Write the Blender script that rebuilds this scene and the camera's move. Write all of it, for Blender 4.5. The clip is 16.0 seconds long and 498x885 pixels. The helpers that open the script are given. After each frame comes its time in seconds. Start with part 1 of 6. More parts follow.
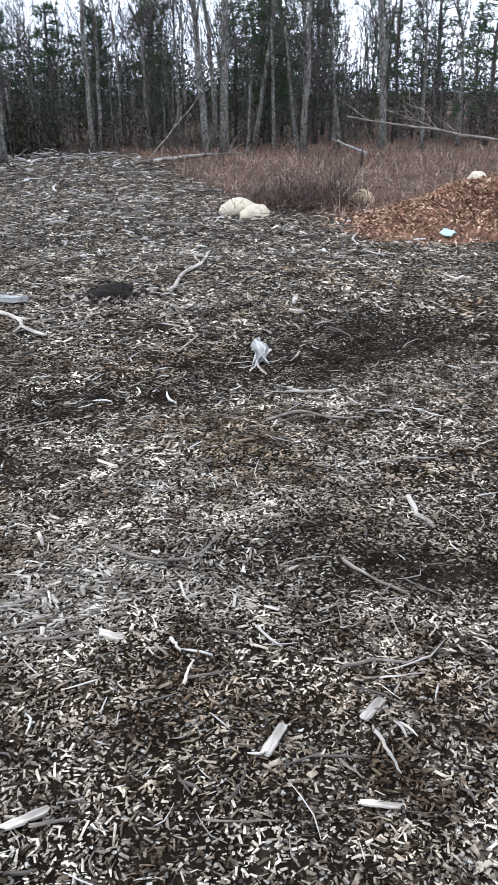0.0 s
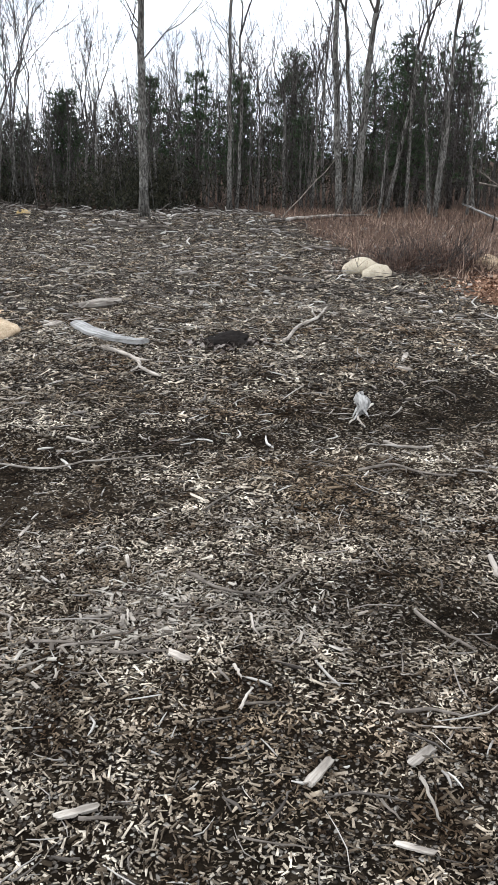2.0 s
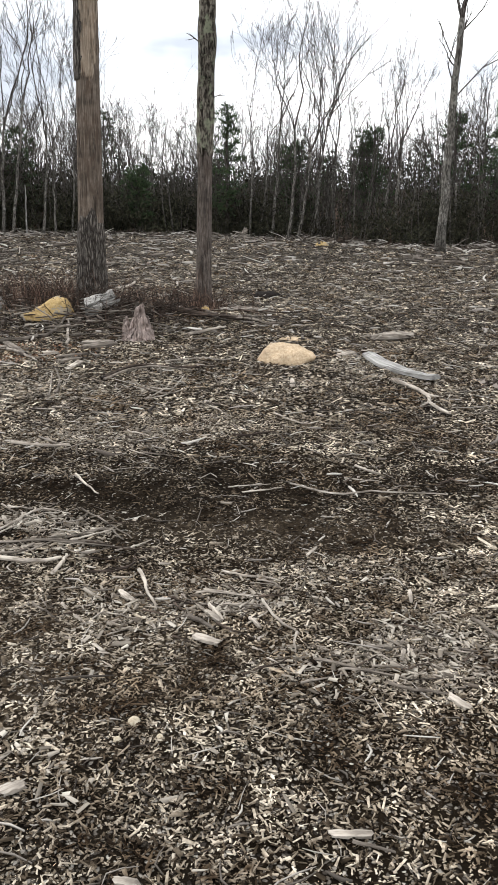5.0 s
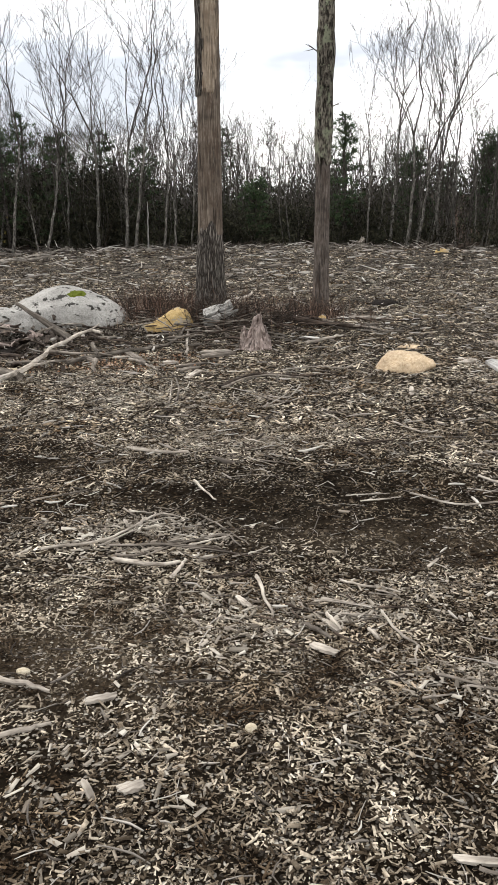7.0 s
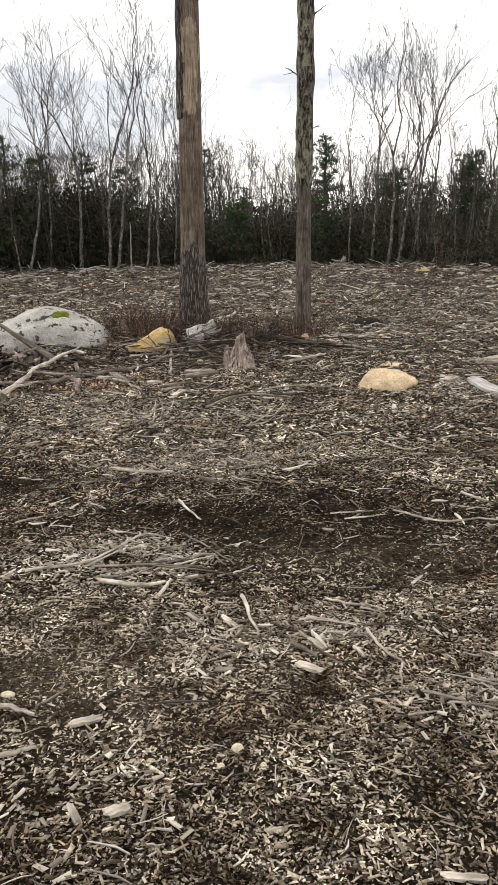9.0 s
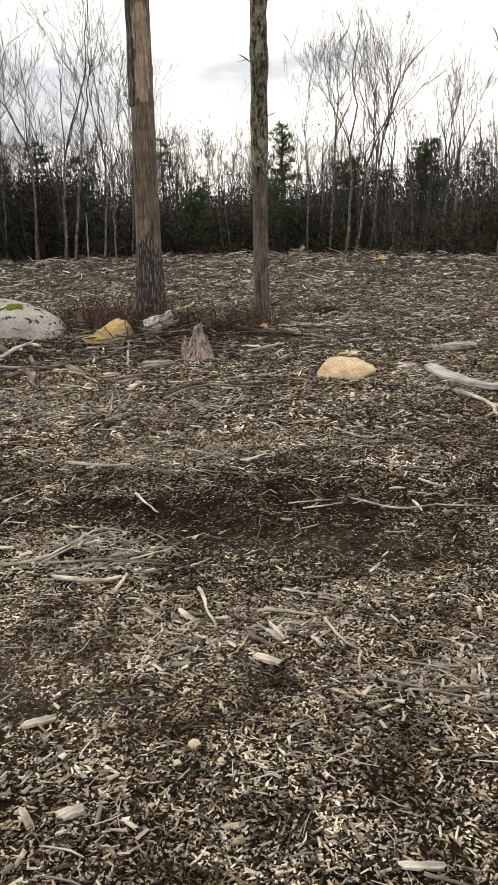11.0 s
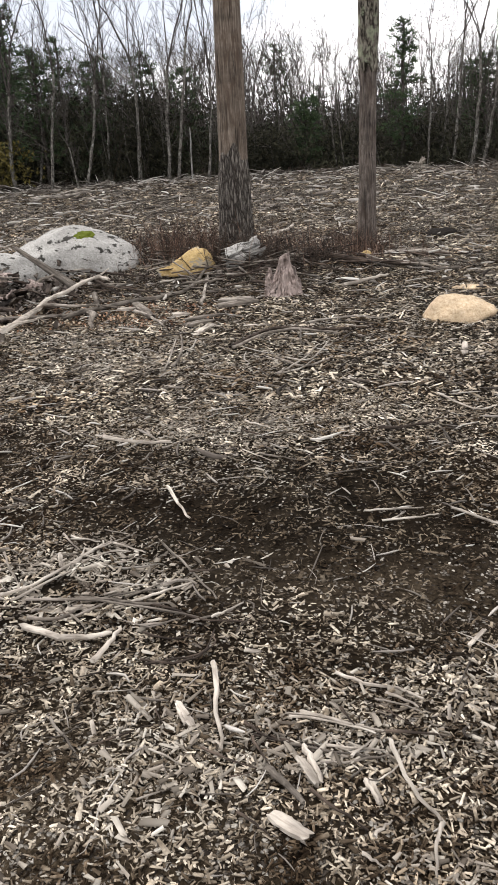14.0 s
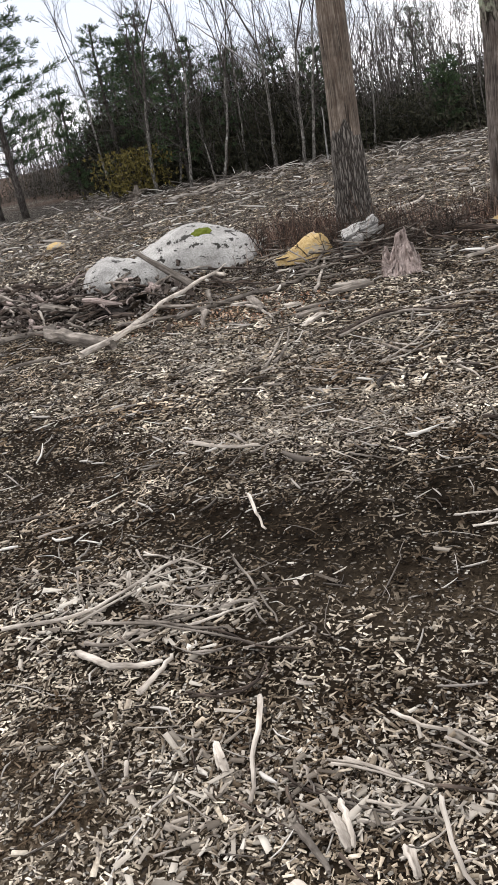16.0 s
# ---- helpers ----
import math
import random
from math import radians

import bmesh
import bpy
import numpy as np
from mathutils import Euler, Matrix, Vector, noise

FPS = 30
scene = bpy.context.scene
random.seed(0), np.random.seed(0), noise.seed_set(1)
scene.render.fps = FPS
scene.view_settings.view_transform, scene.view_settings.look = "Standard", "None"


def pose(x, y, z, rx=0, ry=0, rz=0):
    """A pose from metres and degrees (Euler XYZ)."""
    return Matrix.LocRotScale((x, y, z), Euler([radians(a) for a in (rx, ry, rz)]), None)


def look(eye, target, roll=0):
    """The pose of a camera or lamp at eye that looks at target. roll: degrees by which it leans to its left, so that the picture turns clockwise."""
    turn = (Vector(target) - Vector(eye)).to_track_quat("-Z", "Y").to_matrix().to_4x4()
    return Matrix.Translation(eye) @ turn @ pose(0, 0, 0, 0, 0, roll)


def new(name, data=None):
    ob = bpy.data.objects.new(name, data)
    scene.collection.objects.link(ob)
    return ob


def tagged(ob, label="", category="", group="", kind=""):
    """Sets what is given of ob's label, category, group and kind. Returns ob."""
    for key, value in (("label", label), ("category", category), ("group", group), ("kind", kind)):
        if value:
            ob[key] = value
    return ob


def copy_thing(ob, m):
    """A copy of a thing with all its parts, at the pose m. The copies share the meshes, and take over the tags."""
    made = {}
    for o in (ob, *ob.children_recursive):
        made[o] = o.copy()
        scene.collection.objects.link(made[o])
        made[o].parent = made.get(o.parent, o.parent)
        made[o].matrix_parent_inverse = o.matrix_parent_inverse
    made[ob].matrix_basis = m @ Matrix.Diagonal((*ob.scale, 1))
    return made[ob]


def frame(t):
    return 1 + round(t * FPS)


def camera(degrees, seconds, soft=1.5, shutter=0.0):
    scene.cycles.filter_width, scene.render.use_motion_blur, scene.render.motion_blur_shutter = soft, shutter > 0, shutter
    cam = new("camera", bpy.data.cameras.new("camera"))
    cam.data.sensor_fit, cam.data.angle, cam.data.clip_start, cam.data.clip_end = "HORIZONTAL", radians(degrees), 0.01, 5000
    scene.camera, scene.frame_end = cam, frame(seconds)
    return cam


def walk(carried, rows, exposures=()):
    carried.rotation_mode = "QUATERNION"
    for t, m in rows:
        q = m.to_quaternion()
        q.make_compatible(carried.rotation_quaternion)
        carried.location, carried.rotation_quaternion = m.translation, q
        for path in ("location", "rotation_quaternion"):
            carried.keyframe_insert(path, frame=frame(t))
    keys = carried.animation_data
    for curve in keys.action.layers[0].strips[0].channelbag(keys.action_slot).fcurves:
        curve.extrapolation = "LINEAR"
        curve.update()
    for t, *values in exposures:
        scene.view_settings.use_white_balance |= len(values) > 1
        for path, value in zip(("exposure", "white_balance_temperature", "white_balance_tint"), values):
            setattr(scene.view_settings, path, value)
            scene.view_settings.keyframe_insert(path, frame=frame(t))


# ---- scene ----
cam = camera(34.6, 16.0, soft=1.05, shutter=0.12)
PATH = [
    (0, (0.152, -0.402, 1.583), (1.031, 1.206, 0.782), -0.5),
    (0.5, (0.199, -0.532, 1.582), (0.901, 1.192, 0.851), 0.5),
    (1, (0.231, -0.559, 1.584), (0.914, 1.179, 0.869), 0.8),
    (1.5, (0.216, -0.566, 1.587), (0.885, 1.182, 0.882), 0.9),
    (2, (0.203, -0.575, 1.584), (0.84, 1.196, 0.909), 0.9),
    (2.5, (0.211, -0.575, 1.589), (0.82, 1.217, 0.942), 0.7),
    (3, (0.169, -0.589, 1.597), (0.677, 1.242, 0.972), 1.3),
    (3.5, (0.115, -0.589, 1.602), (0.414, 1.293, 0.994), 1.5),
    (4, (0.092, -0.601, 1.605), (0.245, 1.3, 1.001), 1.4),
    (4.5, (0.088, -0.599, 1.607), (0.164, 1.304, 0.997), 1.3),
    (5, (0.07, -0.602, 1.61), (0.062, 1.303, 0.998), 0.8),
    (5.2, (0.06, -0.601, 1.611), (0.011, 1.303, 1.0), 0.3),
    (7.3, (0.05, -0.575, 1.581), (-0.258, 1.316, 1.004), -1.5),
    (7.5, (0.049, -0.576, 1.581), (-0.263, 1.315, 1.01), -1.6),
    (8, (0.058, -0.586, 1.589), (-0.243, 1.31, 1.03), -1.8),
    (8.5, (0.058, -0.592, 1.592), (-0.219, 1.314, 1.051), -1.8),
    (10.8, (0.075, -0.572, 1.583), (-0.111, 1.342, 1.033), -1.5),
    (11, (0.092, -0.546, 1.578), (-0.074, 1.365, 1.011), -2.0),
    (11.5, (0.118, -0.361, 1.582), (0.032, 1.545, 0.983), -3.7),
    (12, (0.072, -0.171, 1.581), (0.027, 1.724, 0.943), -3.0),
    (12.5, (0.117, 0.045, 1.565), (0.013, 1.926, 0.894), -1.0),
    (13, (0.207, 0.291, 1.533), (0.004, 2.138, 0.793), -1.5),
    (13.5, (0.203, 0.509, 1.51), (-0.101, 2.331, 0.743), -2.9),
    (14, (0.21, 0.661, 1.49), (-0.238, 2.466, 0.754), -3.9),
    (14.5, (0.309, 0.846, 1.471), (-0.348, 2.614, 0.806), -4.8),
    (15, (0.407, 0.946, 1.464), (-0.399, 2.643, 0.776), -6.7),
    (15.5, (0.477, 0.975, 1.458), (-0.357, 2.643, 0.737), -9.6),
    (16, (0.493, 0.984, 1.451), (-0.339, 2.652, 0.728), -11.8),
]
LIGHT = [(0, 1.2, 5500, 10), (0.6, 1.02, 5850, 9), (2.5, 0.88, 6000, 9), (5, 0.82, 6420, 9), (8, 0.85, 6720, 9), (11, 0.7, 7150, 9), (12.5, 0.86, 7100, 9), (14.5, 0.97, 6450, 12), (16, 1.0, 6400, 12)]
LIFT = Vector((0, 0, 0.014))            # the chips lie this much above the soil
walk(cam, [(t, look(Vector(eye) + LIFT, Vector(goal) + LIFT, roll)) for t, eye, goal, roll in PATH], LIGHT)

# ---- world, sun ----
SUN_EL, SUN_AZ = 48.0, -60.0          # degrees; azimuth from +y towards +x
world = bpy.data.worlds.new("sky")
scene.world = world
world.use_nodes = True
wt = world.node_tree
wt.nodes.clear()


def wnode(kind, **props):
    n = wt.nodes.new(kind)
    for key, value in props.items():
        setattr(n, key, value)
    return n


sky = wnode("ShaderNodeTexSky", sky_type="NISHITA", sun_disc=False)
sky.sun_elevation, sky.sun_rotation = radians(SUN_EL), radians(SUN_AZ)
wcoord = wnode("ShaderNodeTexCoord")
wmap = wnode("ShaderNodeMapping")
wmap.inputs["Scale"].default_value = (1.0, 1.0, 3.2)
wmap.inputs["Location"].default_value = (3.1, 1.7, 0.31)
wmap.inputs["Rotation"].default_value = (0.0, 0.0, radians(7))
wnoise = wnode("ShaderNodeTexNoise")
wnoise.inputs["Scale"].default_value = 2.3
wnoise.inputs["Detail"].default_value = 5.0
wnoise.inputs["Roughness"].default_value = 0.5
cloud = wnode("ShaderNodeValToRGB")
cloud.color_ramp.elements[0].position, cloud.color_ramp.elements[0].color = 0.40, (0.42, 0.44, 0.49, 1)
cloud.color_ramp.elements[1].position, cloud.color_ramp.elements[1].color = 0.56, (1.1, 1.1, 1.1, 1)
gain = wnode("ShaderNodeVectorMath", operation="SCALE")
gain.inputs["Scale"].default_value = 11.4
cover = wnode("ShaderNodeMix", data_type="RGBA")
cover.inputs["Factor"].default_value = 0.9
wback = wnode("ShaderNodeBackground")
wback.inputs["Strength"].default_value = 0.1
wout = wnode("ShaderNodeOutputWorld")
for a, b in ((wcoord.outputs["Generated"], wmap.inputs["Vector"]), (wmap.outputs["Vector"], wnoise.inputs["Vector"]),
             (wnoise.outputs["Fac"], cloud.inputs["Fac"]), (cloud.outputs["Color"], gain.inputs[0]),
             (sky.outputs["Color"], cover.inputs["A"]), (gain.outputs["Vector"], cover.inputs["B"]),
             (cover.outputs["Result"], wback.inputs["Color"]), (wback.outputs["Background"], wout.inputs["Surface"])):
    wt.links.new(a, b)

sun = new("sun", bpy.data.lights.new("sun", "SUN"))
sun.data.energy, sun.data.angle, sun.data.color = 1.0, radians(24), (1.0, 0.97, 0.93)
sun_from = Vector((math.sin(radians(SUN_AZ)) * math.cos(radians(SUN_EL)), math.cos(radians(SUN_AZ)) * math.cos(radians(SUN_EL)), math.sin(radians(SUN_EL))))
sun.matrix_world = look(sun_from * 40, (0, 0, 0))

# ---- materials ----


class Mat:
    """A node material with a principled shader and short ways to add nodes."""

    def __init__(self, name, rough=0.85, spec=0.25):
        self.m = bpy.data.materials.new(name)
        self.m.use_nodes = True
        self.t = self.m.node_tree
        self.b = self.t.nodes["Principled BSDF"]
        self.b.inputs["Roughness"].default_value = rough
        self.b.inputs["Specular IOR Level"].default_value = spec
        self.co = self.node("ShaderNodeTexCoord").outputs["Object"]

    def node(self, kind, **props):
        n = self.t.nodes.new(kind)
        for key, value in props.items():
            setattr(n, key, value)
        return n

    def link(self, a, b):
        self.t.links.new(a, b)

    def scaled(self, sx, sy, sz, co=None):
        n = self.node("ShaderNodeMapping")
        n.inputs["Scale"].default_value = (sx, sy, sz)
        self.link(co or self.co, n.inputs["Vector"])
        return n.outputs["Vector"]

    def noise(self, scale, detail=4.0, rough=0.55, co=None, dist=0.0):
        n = self.node("ShaderNodeTexNoise")
        n.inputs["Scale"].default_value, n.inputs["Detail"].default_value = scale, detail
        n.inputs["Roughness"].default_value, n.inputs["Distortion"].default_value = rough, dist
        self.link(co or self.co, n.inputs["Vector"])
        return n.outputs["Fac"]

    def voronoi(self, scale, out="Color", co=None, feature="F1"):
        n = self.node("ShaderNodeTexVoronoi", feature=feature, voronoi_dimensions="2D")
        n.inputs["Scale"].default_value = scale
        self.link(co or self.co, n.inputs["Vector"])
        return n.outputs[out]

    def ramp(self, fac, *stops):
        n = self.node("ShaderNodeValToRGB")
        e = n.color_ramp.elements
        while len(e) < len(stops):
            e.new(0.5)
        for el, (p, c) in zip(e, stops):
            el.position = p
            el.color = (c, c, c, 1) if isinstance(c, (int, float)) else (*c, 1)
        self.link(fac, n.inputs["Fac"])
        return n.outputs["Color"]

    def mix(self, fac, a, b, kind="MIX"):
        n = self.node("ShaderNodeMix", data_type="RGBA", blend_type=kind)
        for value, socket in ((fac, n.inputs["Factor"]), (a, n.inputs["A"]), (b, n.inputs["B"])):
            if isinstance(value, (int, float)):
                socket.default_value = value
            elif isinstance(value, tuple):
                socket.default_value = (*value, 1)
            else:
                self.link(value, socket)
        return n.outputs["Result"]

    def math(self, op, a, b):
        n = self.node("ShaderNodeMath", operation=op)
        for value, socket in ((a, n.inputs[0]), (b, n.inputs[1])):
            if isinstance(value, (int, float)):
                socket.default_value = value
            else:
                self.link(value, socket)
        return n.outputs[0]

    def colour(self, c):
        self.link(c, self.b.inputs["Base Color"])
        return self

    def bump(self, height, strength=0.5, distance=0.01):
        n = self.node("ShaderNodeBump")
        n.inputs["Strength"].default_value, n.inputs["Distance"].default_value = strength, distance
        self.link(height, n.inputs["Height"])
        self.link(n.outputs["Normal"], self.b.inputs["Normal"])
        return self

    def attr(self, name):
        return self.node("ShaderNodeAttribute", attribute_name=name).outputs["Fac"]

    def island(self):
        return self.node("ShaderNodeNewGeometry").outputs["Random Per Island"]

    def whole(self):
        return self.node("ShaderNodeObjectInfo").outputs["Random"]


def ground_material():
    k = Mat("soil_and_chips", 1.0, 0.03)
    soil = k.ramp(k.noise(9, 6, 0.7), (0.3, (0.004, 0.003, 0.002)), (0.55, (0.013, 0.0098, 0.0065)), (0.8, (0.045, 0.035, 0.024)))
    warm = k.ramp(k.noise(0.7, 3), (0.45, (1.0, 1.0, 1.0)), (0.7, (1.25, 1.08, 0.92)))
    soil = k.mix(1.0, soil, warm, "MULTIPLY")
    loam = k.ramp(k.noise(45, 6, 0.75), (0.35, (0.02, 0.0145, 0.009)), (0.55, (0.07, 0.052, 0.034)), (0.72, (0.17, 0.132, 0.09)))
    soil = k.mix(k.attr("loam"), soil, loam)
    wob = k.node("ShaderNodeVectorMath", operation="ADD")
    k.link(k.co, wob.inputs[0])
    turb = k.node("ShaderNodeTexNoise")
    turb.inputs["Scale"].default_value = 30
    k.link(k.co, turb.inputs["Vector"])
    sc = k.node("ShaderNodeVectorMath", operation="SCALE")
    sc.inputs["Scale"].default_value = 0.03
    k.link(turb.outputs["Color"], sc.inputs[0])
    k.link(sc.outputs["Vector"], wob.inputs[1])
    cells = k.voronoi(75, "Color", wob.outputs["Vector"])
    sep = k.node("ShaderNodeSeparateColor")
    k.link(cells, sep.inputs["Color"])
    fleck = k.ramp(sep.outputs[0], (0.0, (0.02, 0.016, 0.013)), (0.4, (0.065, 0.054, 0.044)), (0.75, (0.21, 0.185, 0.155)), (1.0, (0.5, 0.46, 0.4)))
    edge = k.ramp(k.voronoi(75, "Distance", wob.outputs["Vector"]), (0.38, 1.0), (0.6, 0.0))
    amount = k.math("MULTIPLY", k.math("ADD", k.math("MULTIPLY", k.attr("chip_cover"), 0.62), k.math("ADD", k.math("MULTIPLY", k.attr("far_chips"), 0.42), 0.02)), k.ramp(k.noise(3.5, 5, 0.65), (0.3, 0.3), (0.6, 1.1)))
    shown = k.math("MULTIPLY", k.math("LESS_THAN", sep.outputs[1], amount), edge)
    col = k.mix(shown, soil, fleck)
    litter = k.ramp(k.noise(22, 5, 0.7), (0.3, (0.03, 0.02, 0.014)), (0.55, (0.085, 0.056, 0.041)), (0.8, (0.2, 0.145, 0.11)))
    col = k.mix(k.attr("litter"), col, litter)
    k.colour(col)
    return k.bump(k.math("ADD", k.noise(60, 4, 0.7), k.math("MULTIPLY", shown, 0.8)), 0.9, 0.012).m


def chip_material():
    k = Mat("weathered_chips", 0.95, 0.06)
    c = k.ramp(k.island(), (0.0, (0.024, 0.018, 0.012)), (0.28, (0.085, 0.067, 0.049)), (0.5, (0.26, 0.222, 0.175)), (0.78, (0.47, 0.417, 0.345)), (1.0, (0.68, 0.62, 0.53)))
    g = k.ramp(k.noise(90, 3, 0.6, k.scaled(1, 1, 1)), (0.3, 0.62), (0.7, 1.15))
    tone = k.ramp(k.noise(1.3, 4, 0.6), (0.35, (0.5, 0.425, 0.345)), (0.5, (0.95, 0.93, 0.9)), (0.66, (1.36, 1.36, 1.34)))
    clump = k.ramp(k.noise(4.5, 4, 0.65), (0.39, (0.25, 0.205, 0.165)), (0.5, (0.9, 0.88, 0.85)), (0.61, (1.5, 1.49, 1.46)))
    tone = k.mix(1.0, tone, clump, "MULTIPLY")
    c = k.mix(1.0, c, tone, "MULTIPLY")
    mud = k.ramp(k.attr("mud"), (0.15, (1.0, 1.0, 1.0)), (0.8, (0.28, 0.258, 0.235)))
    brown = k.ramp(k.noise(0.75, 4, 0.65), (0.53, (1.0, 1.0, 1.0)), (0.68, (0.84, 0.73, 0.62)))
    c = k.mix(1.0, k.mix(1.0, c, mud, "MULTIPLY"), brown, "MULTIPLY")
    return k.colour(k.mix(1.0, c, g, "MULTIPLY")).bump(k.noise(160, 2), 0.35, 0.004).m


def wood_material(name, dark, mid, light, grain=26.0, along=0.16, cracks=0.0, mottle=None):
    k = Mat(name, 0.9, 0.12)
    fibre = k.noise(1.0, 5, 0.65, k.scaled(grain, grain, grain * along), 0.4)
    c = k.ramp(fibre, (0.34, dark), (0.5, mid), (0.68, light))
    if cracks:
        split = k.noise(1.0, 4, 0.6, k.scaled(cracks, cracks, cracks * 0.07), 0.6)
        c = k.mix(1.0, c, k.ramp(split, (0.36, 0.3), (0.45, 1.0)), "MULTIPLY")
        fibre = k.math("ADD", fibre, k.ramp(split, (0.37, 0.0), (0.43, 1.0)))
    blot = k.ramp(k.noise(5, 4, 0.6), (0.35, 0.6), (0.6, 1.1))
    c = k.mix(1.0, c, blot, "MULTIPLY")
    if mottle:
        patch = k.noise(1.0, 6, 0.7, k.scaled(11, 11, 4.2), 0.8)
        c = k.mix(k.ramp(patch, (0.5, 0.0), (0.64, 0.75)), c, mottle)
    vary = k.ramp(k.whole(), (0.0, 0.72), (1.0, 1.2))
    return k.colour(k.mix(1.0, c, vary, "MULTIPLY")).bump(fibre, 0.7, 0.006).m


def bark_material(name, deep, mid, light, lichen=None, lichen_at=0.6, zs=0.3, fine=34.0):
    k = Mat(name, 0.95, 0.1)
    fur = k.noise(1.0, 5, 0.6, k.scaled(fine, fine, fine * zs), 0.5)
    c = k.ramp(fur, (0.41, deep), (0.5, mid), (0.6, light))
    if lichen:
        spot = k.ramp(k.noise(7, 6, 0.7), (lichen_at - 0.03, 0.0), (lichen_at + 0.06, 1.0))
        c = k.mix(spot, c, lichen)
    blot = k.ramp(k.noise(2.2, 4, 0.6), (0.35, 0.65), (0.65, 1.15))
    c = k.mix(1.0, c, blot, "MULTIPLY")
    return k.colour(c).bump(fur, 1.0, 0.02).m


def ridged_bark(name, deep, mid, light, scale, along):
    """Long plates of bark parted by dark furrows."""
    k = Mat(name, 0.95, 0.1)
    bent = k.node("ShaderNodeTexNoise")
    bent.inputs["Scale"].default_value = 9
    k.link(k.co, bent.inputs["Vector"])
    amount = k.node("ShaderNodeVectorMath", operation="SCALE")
    amount.inputs["Scale"].default_value = 0.035
    k.link(bent.outputs["Color"], amount.inputs[0])
    moved = k.node("ShaderNodeVectorMath", operation="ADD")
    k.link(k.co, moved.inputs[0])
    k.link(amount.outputs["Vector"], moved.inputs[1])
    cell = k.node("ShaderNodeTexVoronoi", feature="DISTANCE_TO_EDGE")
    cell.inputs["Scale"].default_value = 1.0
    k.link(k.scaled(scale, scale, scale * along, moved.outputs["Vector"]), cell.inputs["Vector"])
    ridge = k.ramp(cell.outputs["Distance"], (0.0, 0.0), (0.28, 1.0))
    fur = k.noise(1.0, 5, 0.65, k.scaled(80, 80, 14), 0.4)
    c = k.mix(ridge, deep, k.ramp(fur, (0.36, mid), (0.62, light)))
    c = k.mix(1.0, c, k.ramp(k.noise(2.6, 4, 0.6), (0.35, 0.7), (0.65, 1.12)), "MULTIPLY")
    return k.colour(c).bump(k.math("ADD", ridge, k.math("MULTIPLY", fur, 0.5)), 1.0, 0.025).m


def stone_material(name, dark, mid, light, stain=None, stain_at=0.62, grain=60.0):
    k = Mat(name, 0.9, 0.2)
    fine = k.noise(grain, 4, 0.75)
    c = k.ramp(fine, (0.3, dark), (0.5, mid), (0.7, light))
    big = k.ramp(k.noise(3.2, 6, 0.65), (0.35, 0.7), (0.6, 1.08))
    c = k.mix(1.0, c, big, "MULTIPLY")
    if stain:
        spot = k.ramp(k.noise(7.5, 6, 0.66, k.scaled(1, 1.0, 1.5)), (stain_at, 0.0), (stain_at + 0.035, 1.0))
        c = k.mix(spot, c, stain)
    return k.colour(c).bump(k.math("ADD", fine, k.noise(12, 5, 0.7)), 0.7, 0.01).m


def leaf_material(name, a, b, c, rough=0.7, patches=0.0):
    k = Mat(name, rough, 0.15)
    col = k.ramp(k.island(), (0.0, a), (0.5, b), (1.0, c))
    if patches:
        tone = k.ramp(k.noise(patches, 3, 0.6), (0.35, (0.62, 0.58, 0.56)), (0.52, (1.0, 1.0, 1.0)), (0.68, (1.5, 1.55, 1.6)))
        col = k.mix(1.0, col, tone, "MULTIPLY")
    return k.colour(col).m


soil_and_chips = ground_material()
chip_mat = chip_material()
pale_wood = wood_material("pale_wood", (0.16, 0.135, 0.11), (0.36, 0.315, 0.265), (0.56, 0.51, 0.44))
grey_wood = wood_material("grey_wood", (0.07, 0.058, 0.048), (0.17, 0.145, 0.12), (0.31, 0.27, 0.23))
dark_wood = wood_material("dark_wood", (0.016, 0.012, 0.010), (0.05, 0.038, 0.03), (0.12, 0.09, 0.07))
silver_wood = wood_material("silver_wood", (0.17, 0.16, 0.145), (0.34, 0.325, 0.3), (0.54, 0.52, 0.485), 60.0, 0.08, 22.0)
slab_bark = wood_material("slab_bark", (0.12, 0.09, 0.078), (0.27, 0.215, 0.19), (0.43, 0.355, 0.32), 46.0, 0.1, 26.0)
bare_trunk_wood = wood_material("bare_trunk_wood", (0.07, 0.052, 0.04), (0.152, 0.119, 0.093), (0.275, 0.232, 0.188), 95.0, 0.028, 40.0, (0.085, 0.058, 0.042))
pale_trunk_wood = wood_material("pale_trunk_wood", (0.105, 0.08, 0.058), (0.215, 0.17, 0.127), (0.36, 0.3, 0.235), 95.0, 0.03, 42.0, (0.16, 0.115, 0.08))
red_trunk_wood = wood_material("red_trunk_wood", (0.035, 0.028, 0.024), (0.1, 0.082, 0.07), (0.2, 0.172, 0.15), 110.0, 0.04, 50.0, (0.05, 0.036, 0.028))
oak_bark = ridged_bark("oak_bark", (0.03, 0.024, 0.02), (0.125, 0.108, 0.093), (0.31, 0.28, 0.246), 38.0, 0.12)
lichen_bark = bark_material("lichen_bark", (0.018, 0.015, 0.012), (0.095, 0.082, 0.066), (0.21, 0.19, 0.155), (0.23, 0.245, 0.17), 0.56)
grey_bark = bark_material("grey_bark", (0.05, 0.046, 0.04), (0.13, 0.12, 0.105), (0.23, 0.215, 0.19), (0.3, 0.3, 0.27), 0.6)
twig_bark = bark_material("twig_bark", (0.03, 0.025, 0.022), (0.07, 0.06, 0.053), (0.12, 0.108, 0.096))
